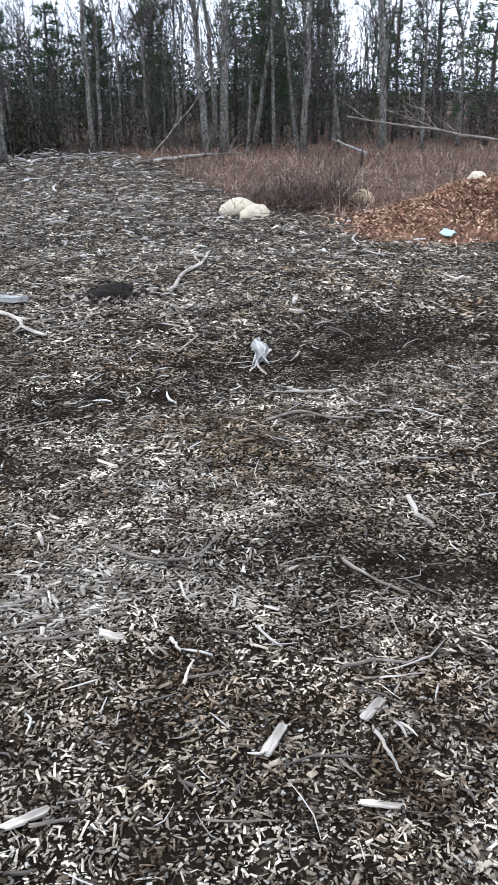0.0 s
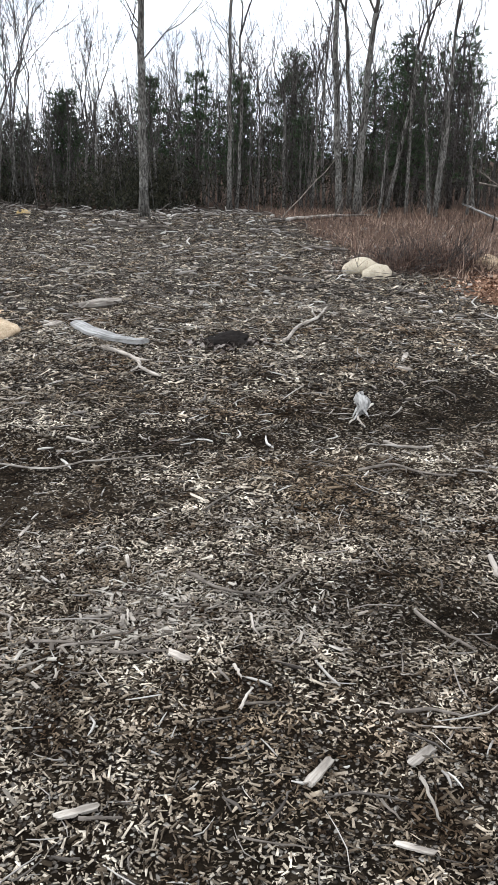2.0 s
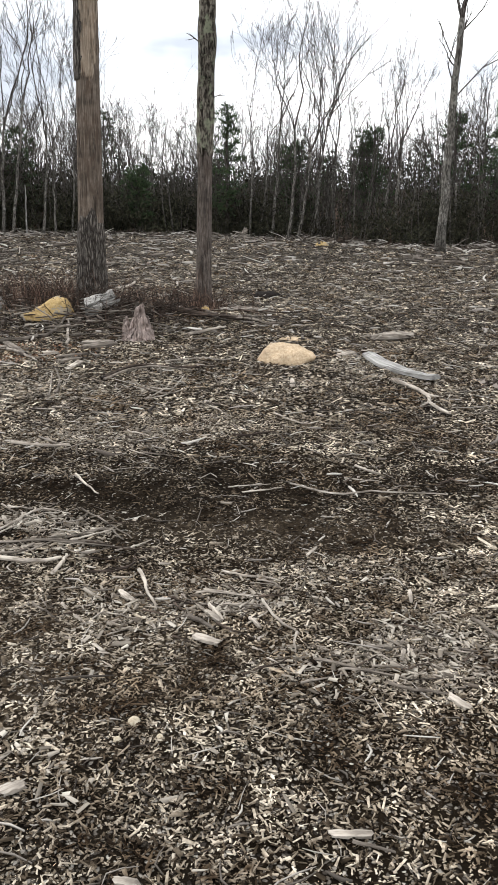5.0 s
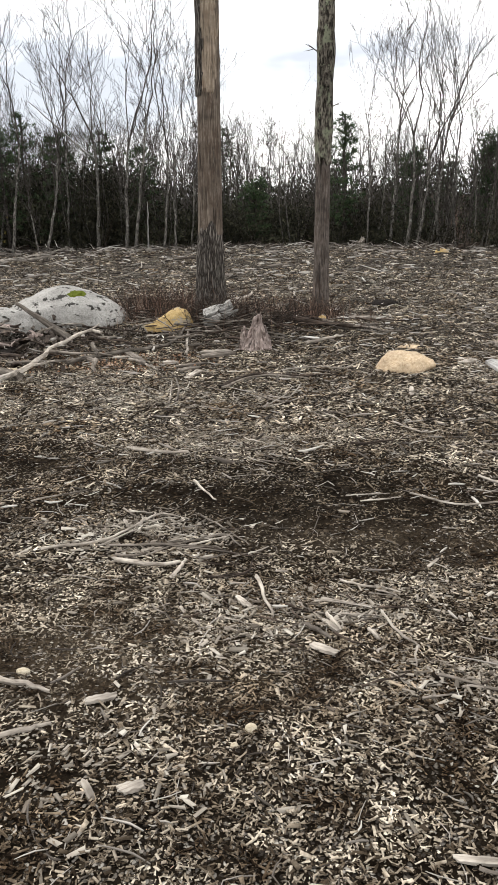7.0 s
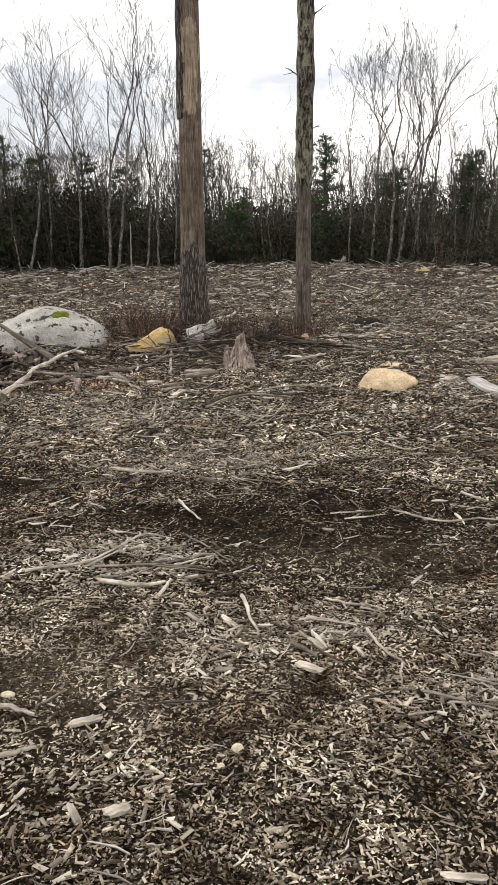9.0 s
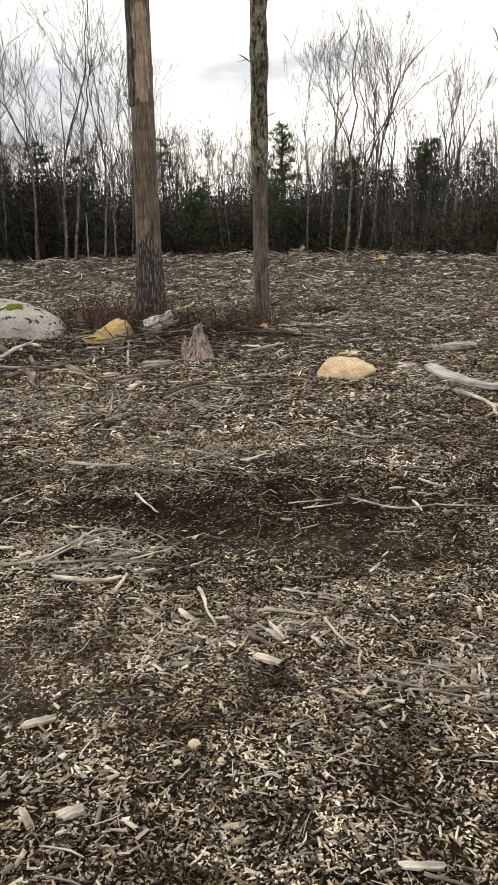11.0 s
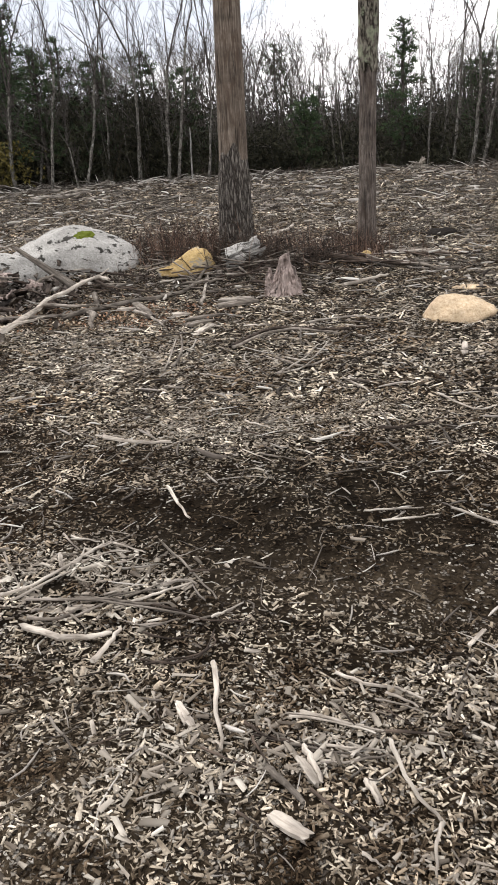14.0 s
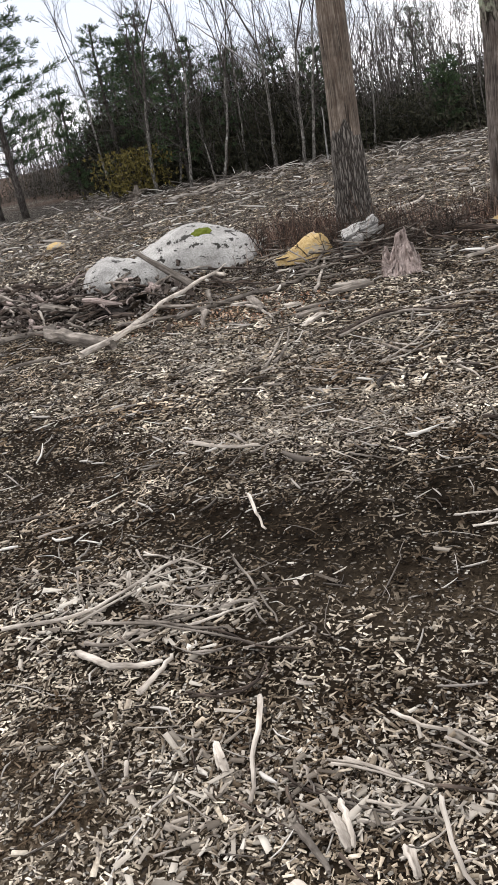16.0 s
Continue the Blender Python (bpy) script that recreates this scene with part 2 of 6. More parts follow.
sapling_bark = bark_material("sapling_bark", (0.045, 0.04, 0.035), (0.09, 0.082, 0.072), (0.16, 0.148, 0.13))
granite = stone_material("granite", (0.19, 0.18, 0.165), (0.345, 0.33, 0.305), (0.5, 0.485, 0.45), (0.035, 0.032, 0.027), 0.572)
orange_stone = stone_material("orange_stone", (0.34, 0.235, 0.14), (0.53, 0.40, 0.26), (0.66, 0.54, 0.39), grain=45)
yellow_stone = stone_material("yellow_stone", (0.30, 0.195, 0.075), (0.49, 0.345, 0.15), (0.59, 0.45, 0.235), (0.36, 0.31, 0.235), 0.53)
cream_stone = stone_material("cream_stone", (0.38, 0.31, 0.21), (0.57, 0.49, 0.36), (0.68, 0.61, 0.48))
moss_mat = leaf_material("moss_green", (0.035, 0.05, 0.006), (0.08, 0.10, 0.012), (0.14, 0.15, 0.02), 0.95)
needle_mat = leaf_material("pine_needles", (0.018, 0.034, 0.016), (0.042, 0.07, 0.031), (0.085, 0.115, 0.052))
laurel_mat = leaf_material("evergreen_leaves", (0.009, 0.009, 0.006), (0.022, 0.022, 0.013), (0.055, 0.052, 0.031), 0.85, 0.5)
olive_mat = leaf_material("olive_leaves", (0.045, 0.038, 0.011), (0.095, 0.078, 0.021), (0.16, 0.13, 0.037))
grass_mat = leaf_material("dead_grass", (0.07, 0.04, 0.028), (0.205, 0.13, 0.092), (0.46, 0.345, 0.26), 0.95, 0.9)
leaf_mat = leaf_material("dry_leaves", (0.09, 0.045, 0.026), (0.27, 0.15, 0.09), (0.48, 0.33, 0.23), 0.85, 2.5)
flake_mat = leaf_material("bark_flakes", (0.03, 0.022, 0.018), (0.10, 0.08, 0.068), (0.27, 0.235, 0.205), 0.9)
stalk_mat = leaf_material("dry_stalks", (0.032, 0.018, 0.013), (0.09, 0.053, 0.038), (0.27, 0.185, 0.14), 0.9)
plank_wood = wood_material("plank_wood", (0.27, 0.26, 0.24), (0.46, 0.445, 0.42), (0.62, 0.605, 0.57), 30.0, 0.05)


def soil_heap_material():
    k = Mat("dark_soil", 0.97, 0.1)
    return k.colour(k.ramp(k.noise(25, 5, 0.7), (0.3, (0.008, 0.007, 0.006)), (0.6, (0.024, 0.019, 0.016)), (0.85, (0.06, 0.05, 0.04)))).bump(k.noise(40, 5, 0.7), 1.0, 0.03).m


def plastic_material():
    k = Mat("blue_plastic", 0.4, 0.5)
    return k.colour(k.ramp(k.noise(9), (0.3, (0.28, 0.50, 0.58)), (0.7, (0.48, 0.68, 0.74)))).m


dark_soil = soil_heap_material()
blue_plastic = plastic_material()

# ---- mesh helpers ----


class Acc:
    def __init__(self):
        self.v, self.f = [], []

    def tube(self, pts, radii, sides=6, jag=0.0, rng=random):
        n0 = len(self.v)
        pts = [Vector(p) for p in pts]
        m = len(pts)
        side = None
        for i, p in enumerate(pts):
            t = (pts[min(i + 1, m - 1)] - pts[max(i - 1, 0)]).normalized()
            if side is None:
                side = t.orthogonal().normalized()
            side = (side - t * side.dot(t)).normalized()
            up = t.cross(side)
            for j in range(sides):
                a = 2 * math.pi * j / sides
                r = radii[i] * (1 + (rng.uniform(-jag, jag) if jag else 0))
                q = p + side * (math.cos(a) * r) + up * (math.sin(a) * r)
                if jag and i in (0, m - 1):
                    q += t * rng.uniform(-1, 1) * radii[i] * 0.9
                self.v.append(q[:])
        for i in range(m - 1):
            for j in range(sides):
                a, b = n0 + i * sides + j, n0 + i * sides + (j + 1) % sides
                self.f.append((a, b, b + sides, a + sides))
        self.f.append(tuple(n0 + j for j in range(sides))[::-1])
        self.f.append(tuple(n0 + (m - 1) * sides + j for j in range(sides)))


def to_mesh(name, v, f, mat, smooth=False):
    me = bpy.data.meshes.new(name)
    me.from_pydata([tuple(p) for p in v], [], f)
    me.materials.append(mat)
    if smooth:
        me.polygons.foreach_set("use_smooth", [True] * len(me.polygons))
    return me


def quads_mesh(name, verts, quads, mat):
    """A mesh from numpy arrays of points (n, 3) and quads (m, 4)."""
    me = bpy.data.meshes.new(name)
    me.vertices.add(len(verts))
    me.vertices.foreach_set("co", np.asarray(verts, np.float32).ravel())
    me.loops.add(quads.size)
    me.loops.foreach_set("vertex_index", quads.astype(np.int32).ravel())
    me.polygons.add(len(quads))
    me.polygons.foreach_set("loop_start", np.arange(0, quads.size, 4, dtype=np.int32))
    me.update(calc_edges=True)
    me.validate()
    me.materials.append(mat)
    return me


def part(name, me, parent, label=""):
    ob = new(name, me)
    ob.parent = parent
    return tagged(ob, label)


def smoothstep(a, b, x):
    t = np.clip((x - a) / (b - a), 0, 1)
    return t * t * (3 - 2 * t)


def field(x, y, scale, seed=0.0):
    """Smooth noise over the plan, about -1 to 1, for arrays."""
    return np.array([noise.noise((a * scale + seed, b * scale - seed, seed * 0.37)) for a, b in zip(x, y)])


# ---- the lie of the land ----
EDGE_X = [-60, -27, -20, -15.6, -12.6, -9, -4, 0, 2, 5, 8.4, 12, 16.3, 25, 60]
EDGE_Y = [60, 37, 32, 27.4, 27.2, 26, 27.4, 27, 25.5, 22.2, 23.6, 22.3, 22.5, 19, 12]


def wood_edge(x):
    return np.interp(x, EDGE_X, EDGE_Y)


def blob(x, y, cx, cy, rx, ry, turn=0.0):
    c, s = math.cos(radians(turn)), math.sin(radians(turn))
    u, w = (x - cx) * c + (y - cy) * s, -(x - cx) * s + (y - cy) * c
    return np.exp(-((u / rx) ** 2 + (w / ry) ** 2))


def wheel_track(x, y):
    """Bare, dark wheel tracks across the clearing: 1 in the middle of a track."""
    mid = 3.55 + 0.22 * np.sin(x * 0.9 + 0.5) + 0.04 * x
    a = np.exp(-((y - mid) / (0.4 + 0.16 * field(x, y, 0.9, 17.0))) ** 2)
    b = blob(x, y, 1.75, 1.62, 0.75, 0.3, -32) + 0.8 * blob(x, y, 0.1, 2.95, 0.9, 0.28, 5) + 0.8 * blob(x, y, -0.4, 3.6, 0.6, 0.6)
    c = 0.8 * blob(x, y, 3.6, 4.1, 0.9, 0.55) + 0.7 * blob(x, y, -2.2, 4.1, 1.2, 0.35) + 0.7 * blob(x, y, -0.95, 1.9, 0.5, 0.4)
    return np.clip((0.75 * a + b + c) * (0.8 + 0.5 * field(x, y, 0.8, 21.0) + 0.6 * field(x, y, 2.8, 23.0)), 0, 1)


def grassy(x, y):
    """1 where the rough grass stands, beyond the cleared ground."""
    w = 0.5 * field(x, y, 0.7, 3.0)
    line = np.interp(y, [4, 6.5, 8.5, 10.3, 13.5, 19, 30], [9.5, 7.2, 6.4, 6.3, 6.6, 8.0, 9.0])
    stones = blob(x, y, 5.75, 9.9, 0.55, 0.9)
    return smoothstep(0.0, 0.7, x - line + w) * (1 - np.clip(1.6 * stones, 0, 1))


def chip_cover(x, y):
    light = 0.35 * (blob(x, y, 0.65, 1.9, 0.8, 0.4) + blob(x, y, -0.75, 4.7, 0.9, 0.45) + blob(x, y, -0.2, 2.2, 0.6, 0.35) + blob(x, y, -2.0, 5.6, 1.2, 0.6))
    base = 0.88 + 0.3 * field(x, y, 1.1, 7.0) + 0.3 * field(x, y, 3.1, 2.0) + light
    return np.clip(base - 0.72 * wheel_track(x, y) * (1 + 0.4 * field(x, y, 2.3, 5.0)), 0.2, 1.0) * (1 - grassy(x, y)) * (1 - smoothstep(-0.3, 1.0, y - wood_edge(x)))


def height(x, y):
    far = smoothstep(9, 16, np.hypot(x, y))
    z = 0.016 * field(x, y, 0.9, 1.0) + 0.010 * field(x, y, 2.7, 4.0) + 0.006 * field(x, y, 7.0, 6.0)
    z = z + far * (0.07 * field(x, y, 0.35, 9.0) + 0.05 * field(x, y, 1.3, 8.0))
    z = z + 0.22 * blob(x, y, -2.6, 9.4, 1.9, 0.8) - 0.12 * blob(x, y, -0.6, 11.6, 1.5, 1.2)
    return z - 0.03 * wheel_track(x, y)


def h(x, y):
    return float(height(np.array([x], float), np.array([y], float))[0])


def axis(lo, hi, step, reach):
    out, d, p = [], step, hi
    while p < reach:
        d *= 1.25
        p += d
        out.append(p)
    left, d, p = [], step, lo
    while p > -reach:
        d *= 1.25
        p -= d
        left.append(p)
    return np.array(left[::-1] + list(np.arange(lo, hi + step / 2, step)) + out)


gx, gy = axis(-8, 9, 0.1, 900), axis(-1, 13, 0.1, 900)
GX, GY = np.meshgrid(gx, gy)
px, py = GX.ravel(), GY.ravel()
pz = height(px, py)
idx = np.arange(len(px)).reshape(len(gy), len(gx))
quads = np.stack([idx[:-1, :-1], idx[:-1, 1:], idx[1:, 1:], idx[1:, :-1]], -1).reshape(-1, 4)
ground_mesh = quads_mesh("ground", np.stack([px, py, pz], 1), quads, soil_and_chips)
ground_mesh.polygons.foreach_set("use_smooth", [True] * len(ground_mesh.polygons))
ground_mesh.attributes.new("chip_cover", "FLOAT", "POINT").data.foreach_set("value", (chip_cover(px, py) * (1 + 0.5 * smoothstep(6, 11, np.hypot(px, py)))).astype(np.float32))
ground_mesh.attributes.new("litter", "FLOAT", "POINT").data.foreach_set("value", np.maximum(grassy(px, py), smoothstep(-0.5, 1.5, py - wood_edge(px))).astype(np.float32))
turned = np.abs(np.degrees(np.arctan2(px - 0.15, py + 0.4)) - 1)
ground_mesh.attributes.new("far_chips", "FLOAT", "POINT").data.foreach_set("value", np.maximum(smoothstep(44, 54, turned), 1 - smoothstep(0.7, 1.1, np.hypot(px - 0.15, py + 0.4))).astype(np.float32))
brown = 0.9 * blob(px, py, -0.9, 1.95, 0.75, 0.35) + 0.5 * blob(px, py, 0.2, 3.1, 0.8, 0.2) + 0.5 * blob(px, py, 2.4, 3.1, 1.0, 0.3) + 0.5 * blob(px, py, -2.5, 7.2, 0.9, 0.4)
ground_mesh.attributes.new("loam", "FLOAT", "POINT").data.foreach_set("value", np.clip(brown, 0, 1).astype(np.float32))
ground = tagged(new("ground", ground_mesh), "dark damp soil strewn with grey wood chips", "ground", kind="structure")

# ---- the wood chips ----
rs = np.random.RandomState(5)
MUD = []


def chip_layer(n, r0, r1, a0, a1, length, ends, lift):
    """Boxy split chips strewn over a sector of the clearing (azimuths in degrees from +y)."""
    r = np.sqrt(rs.uniform(r0 * r0, r1 * r1, n))
    a = np.radians(rs.uniform(a0, a1, n))
    x, y = 0.15 + r * np.sin(a), -0.4 + r * np.cos(a)
    track = wheel_track(x, y)
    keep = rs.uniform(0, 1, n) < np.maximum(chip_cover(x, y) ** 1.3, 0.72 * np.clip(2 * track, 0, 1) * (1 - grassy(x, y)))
    x, y = x[keep], y[keep]
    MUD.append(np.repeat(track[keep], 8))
    return chips_at(x, y, np.where(track[keep] > 0.45, 0.8, 1.0) * length, ends, lift)


def chips_at(x, y, length, ends, lift):
    n = len(x)
    L = length * np.clip(np.exp(rs.normal(-0.06, 0.48, n)), 0.3, 2.3)
    L = L * np.where(rs.uniform(0, 1, n) < 0.14, rs.uniform(1.3, 2.0, n), 1.0)
    W = np.minimum(L * rs.uniform(0.2, 0.72, n), length * 0.62)
    T = W * rs.uniform(0.1, 0.34, n)
    yaw = rs.uniform(0, 2 * np.pi, n)
    pit, rol = rs.normal(0, 0.2, n), rs.normal(0, 0.3, n)
    z = height(x, y) + T * 0.4 + rs.uniform(0, lift, n)
    sx = np.array([-1, 1, 1, -1, -1, 1, 1, -1]) * 0.5
    sy = np.array([-1, -1, 1, 1, -1, -1, 1, 1]) * 0.5
    sz = np.array([-1, -1, -1, -1, 1, 1, 1, 1]) * 0.5
    taper = np.where(sx[None] > 0, rs.uniform(0.25, 1.1, (n, 1)), rs.uniform(0.5, 1.1, (n, 1)))
    X = L[:, None] * sx * rs.uniform(0.75, 1.2, (n, 8))
    Y = W[:, None] * sy * taper * rs.uniform(0.7, 1.2, (n, 8))
    Z = T[:, None] * sz
    Y, Z = Y * np.cos(rol)[:, None] - Z * np.sin(rol)[:, None], Y * np.sin(rol)[:, None] + Z * np.cos(rol)[:, None]
    X, Z = X * np.cos(pit)[:, None] - Z * np.sin(pit)[:, None], X * np.sin(pit)[:, None] + Z * np.cos(pit)[:, None]
    X, Y = X * np.cos(yaw)[:, None] - Y * np.sin(yaw)[:, None], X * np.sin(yaw)[:, None] + Y * np.cos(yaw)[:, None]
    v = np.stack([X + x[:, None], Y + y[:, None], Z + z[:, None]], -1).reshape(-1, 3)
    f = np.array([(4, 5, 6, 7), (0, 1, 5, 4), (1, 2, 6, 5), (2, 3, 7, 6), (3, 0, 4, 7)])
    f = f if ends else f[[0, 1, 3]] if ends is False else f[:2]
    return v, (f[None] + 8 * np.arange(n)[:, None, None]).reshape(-1, 4)


def stuff(name, layers, mat, label, category):
    vs, fs, base = [], [], 0
    for v, f in layers:
        vs.append(v)
        fs.append(f + base)
        base += len(v)
    return tagged(new(name, quads_mesh(name, np.concatenate(vs), np.concatenate(fs), mat)), label, category, kind="stuff")


chips = stuff("wood_chips", [
    chip_layer(88000, 0.8, 3.3, -52, 54, 0.0128, False, 0.013),
    chip_layer(36000, 0.8, 3.3, -52, 54, 0.008, None, 0.006),
    chip_layer(3000, 0.8, 4.5, -52, 54, 0.024, True, 0.018),
    chip_layer(86000, 3.3, 5.5, -50, 52, 0.017, None, 0.015),
    chip_layer(4500, 3.3, 8, -50, 52, 0.03, True, 0.02),
    chip_layer(68000, 5.5, 9.5, -48, 50, 0.029, None, 0.018),
    chip_layer(60000, 9.5, 17, -47, 45, 0.042, None, 0.024),
    chip_layer(16000, 0.0, 6.0, 50, 310, 0.03, None, 0.012),
    chip_layer(5000, 0.0, 0.9, -54, 56, 0.013, None, 0.012),
    chip_layer(32000, 17, 28, -46, 30, 0.058, None, 0.035),
], chip_mat, "pale grey split wood chips covering the clearing", "wood chips")
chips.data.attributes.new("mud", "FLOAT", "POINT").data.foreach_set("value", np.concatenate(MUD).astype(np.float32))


pale_chip_mat = leaf_material("pale_shavings", (0.1, 0.084, 0.066), (0.25, 0.217, 0.176), (0.45, 0.405, 0.34), 0.9, 5.0)


def shavings(n, cx, cy, rx, ry, turn, length):
    """Fine pale chips gathered in a patch of the plan."""
    c, s = math.cos(radians(turn)), math.sin(radians(turn))
    u, w = rs.normal(0, rx * 0.6, n), rs.normal(0, ry * 0.6, n)
    x, y = cx + u * c - w * s, cy + u * s + w * c
    keep = field(x, y, 2.6, 31.0) > -0.15
    x, y = x[keep], y[keep]
    return chips_at(x, y, length, False, 0.018)


def debris_layer(n, r0, r1, a0, a1, length, thick, lift):
    """Thin bent sticks strewn about, each of three short boxes in a row."""
    r = np.sqrt(rs.uniform(r0 * r0, r1 * r1, n))
    a = np.radians(rs.uniform(a0, a1, n))
    x, y = 0.15 + r * np.sin(a), -0.4 + r * np.cos(a)
    keep = rs.uniform(0, 1, n) < (0.15 + 0.85 * chip_cover(x, y)) * (1 - grassy(x, y)) * (y < wood_edge(x) + 1)
    x, y = x[keep], y[keep]
    n = len(x)
    L = length * np.exp(rs.normal(0, 0.5, n))
    T = thick * np.exp(rs.normal(0, 0.4, n))
    yaw = rs.uniform(0, 2 * np.pi, n)
    bend = rs.normal(0, 0.12, n) * L
    z = height(x, y) + T * 0.5 + rs.uniform(0, lift, n)
    tilt = rs.normal(0, 0.13, n)
    rings = []
    for s, thin in ((-0.5, 0.7), (-0.15, 1.0), (0.2, 0.85), (0.5, 0.4)):
        cx = s * L
        cy = bend * (1 - (2 * s) ** 2) * (1 if s < 0 else 0.7)
        for u, w in ((-1, -1), (1, -1), (1, 1), (-1, 1)):
            X, Y = cx, cy + u * T * thin * 0.5
            Z = w * T * thin * 0.5 + np.abs(tilt) * (s + 0.5) * L
            rings.append(np.stack([x + X * np.cos(yaw) - Y * np.sin(yaw), y + X * np.sin(yaw) + Y * np.cos(yaw), z + Z], -1))
    v = np.stack(rings, 1).reshape(-1, 3)
    f = [(4 * k + j, 4 * k + (j + 1) % 4, 4 * k + 4 + (j + 1) % 4, 4 * k + 4 + j) for k in range(3) for j in range(4)] + [(3, 2, 1, 0), (12, 13, 14, 15)]
    return v, (np.array(f)[None] + 16 * np.arange(n)[:, None, None]).reshape(-1, 4)


debris_mat = leaf_material("weathered_twigs", (0.035, 0.029, 0.024), (0.15, 0.13, 0.11), (0.56, 0.52, 0.465), 0.9, 0.8)
stuff("woody_debris", [
    debris_layer(1600, 1.0, 5.0, -50, 52, 0.075, 0.0036, 0.012),
    debris_layer(2600, 4.0, 9.0, -48, 50, 0.09, 0.0054, 0.022),
    debris_layer(4400, 8.5, 17, -47, 42, 0.11, 0.0115, 0.07),
    debris_layer(3600, 16, 28, -46, 32, 0.17, 0.02, 0.12),
], debris_mat, "thin grey broken twigs strewn over the clearing", "twigs")

stuff("pale_shavings", [
    shavings(520, -0.1, 2.1, 0.65, 0.38, 0, 0.03),
    shavings(380, -0.95, 2.95, 0.45, 0.3, 10, 0.033),
    shavings(340, 0.65, 1.9, 0.65, 0.28, -10, 0.028),
    shavings(300, -0.6, 1.3, 0.5, 0.3, 0, 0.026),
    shavings(4600, -0.78, 4.65, 0.75, 0.42, 8, 0.016),
    shavings(3800, -2.1, 5.5, 1.1, 0.5, 12, 0.019),
    shavings(1900, -0.15, 2.2, 0.62, 0.26, -6, 0.014),
    shavings(3600, 0.68, 1.92, 0.75, 0.3, -12, 0.014),
    shavings(700, 0.5, 2.6, 0.7, 0.15, -4, 0.015),
    shavings(900, 1.9, 2.4, 0.7, 0.18, -14, 0.015),
    shavings(1500, -1.15, 3.0, 0.4, 0.25, 20, 0.015),
    shavings(3800, -0.6, 6.1, 2.0, 0.7, 4, 0.02),
    shavings(2600, 2.4, 5.5, 1.5, 0.5, -10, 0.02),
    shavings(2200, 1.3, 6.9, 1.8, 0.7, -10, 0.024),
    shavings(2600, 3.8, 7.6, 1.6, 1.0, -30, 0.027),
    shavings(2600, -2.4, 6.3, 1.2, 0.5, 15, 0.022),
    shavings(3000, 2.5, 11.0, 3.5, 2.0, -15, 0.036),
    shavings(2500, -1.0, 15.0, 5.0, 3.0, 5, 0.05),
], pale_chip_mat, "patches of fine pale wood shavings among the chips", "wood shavings")

# ---- trees ----


def limb(acc, p, d, length, r, depth, rng, kids, thin=0.003):
    n = (5, 4, 3)[min(depth, 2)]
    pts, dirs = [Vector(p)], [d.normalized()]
    for i in range(n - 1):
        d = (d + Vector((rng.uniform(-1, 1), rng.uniform(-1, 1), rng.uniform(-0.6, 1.1))) * 0.24).normalized()
        pts.append(pts[-1] + d * length / (n - 1))
        dirs.append(d)
    acc.tube(pts, [r * (1 - 0.75 * i / (n - 1)) for i in range(n)], (4, 3, 3)[min(depth, 2)])
    if depth >= len(kids):
        return
    for _ in range(kids[depth]):
        s = rng.uniform(0.25, 0.98) * (n - 1)
        i = min(int(s), n - 2)
        q = pts[i].lerp(pts[i + 1], s - i)
        turn = Matrix.Rotation(rng.uniform(0.4, 0.95) * rng.choice((-1, 1)), 3, dirs[i].cross(Vector((rng.uniform(-1, 1), rng.uniform(-1, 1), rng.uniform(-1, 1)))).normalized())
        limb(acc, q, turn @ dirs[i], length * rng.uniform(0.32, 0.62), max(r * 0.5, thin), depth + 1, rng, kids, thin)


def fork(acc, p, d, length, r, depth, rng, thin, spread=0.36):
    """A limb that bends upwards, throws side twigs and parts into two or three at its end."""
    n = 5 if depth > 2 else 4 if depth > 1 else 3
    pts, dirs = [Vector(p)], [d.normalized()]
    for i in range(n - 1):
        d = (d + Vector((rng.gauss(0, 0.2), rng.gauss(0, 0.2), rng.uniform(0.0, 0.3)))).normalized()
        pts.append(pts[-1] + d * length / (n - 1))
        dirs.append(d)
    tip = max(r * 0.7, thin)
    acc.tube(pts, [r + (tip - r) * i / (n - 1) for i in range(n)], 5 if depth > 2 else 3)
    if depth <= 0:
        return
    for k in range(rng.choice((2, 2, 3))):
        turn = Matrix.Rotation(rng.uniform(0.25, 1.0) * spread, 3, d.cross(Vector((rng.gauss(0, 1), rng.gauss(0, 1), rng.gauss(0, 0.4)))).normalized())
        fork(acc, pts[-1], turn @ d, length * rng.uniform(0.55, 0.9), tip * (0.95 if k == 0 else rng.uniform(0.55, 0.85)), depth - 1, rng, thin, spread * 1.08)
    for _ in range(rng.choice((1, 2)) if depth > 1 else 1):
        i = rng.randint(1, n - 1)
        turn = Matrix.Rotation(rng.uniform(0.5, 1.0), 3, dirs[i].cross(Vector((rng.gauss(0, 1), rng.gauss(0, 1), rng.gauss(0, 0.5)))).normalized())
        fork(acc, pts[i], turn @ dirs[i], length * rng.uniform(0.3, 0.6), max(tip * 0.4, thin), max(0, min(depth - 2, 1)), rng, thin, spread)


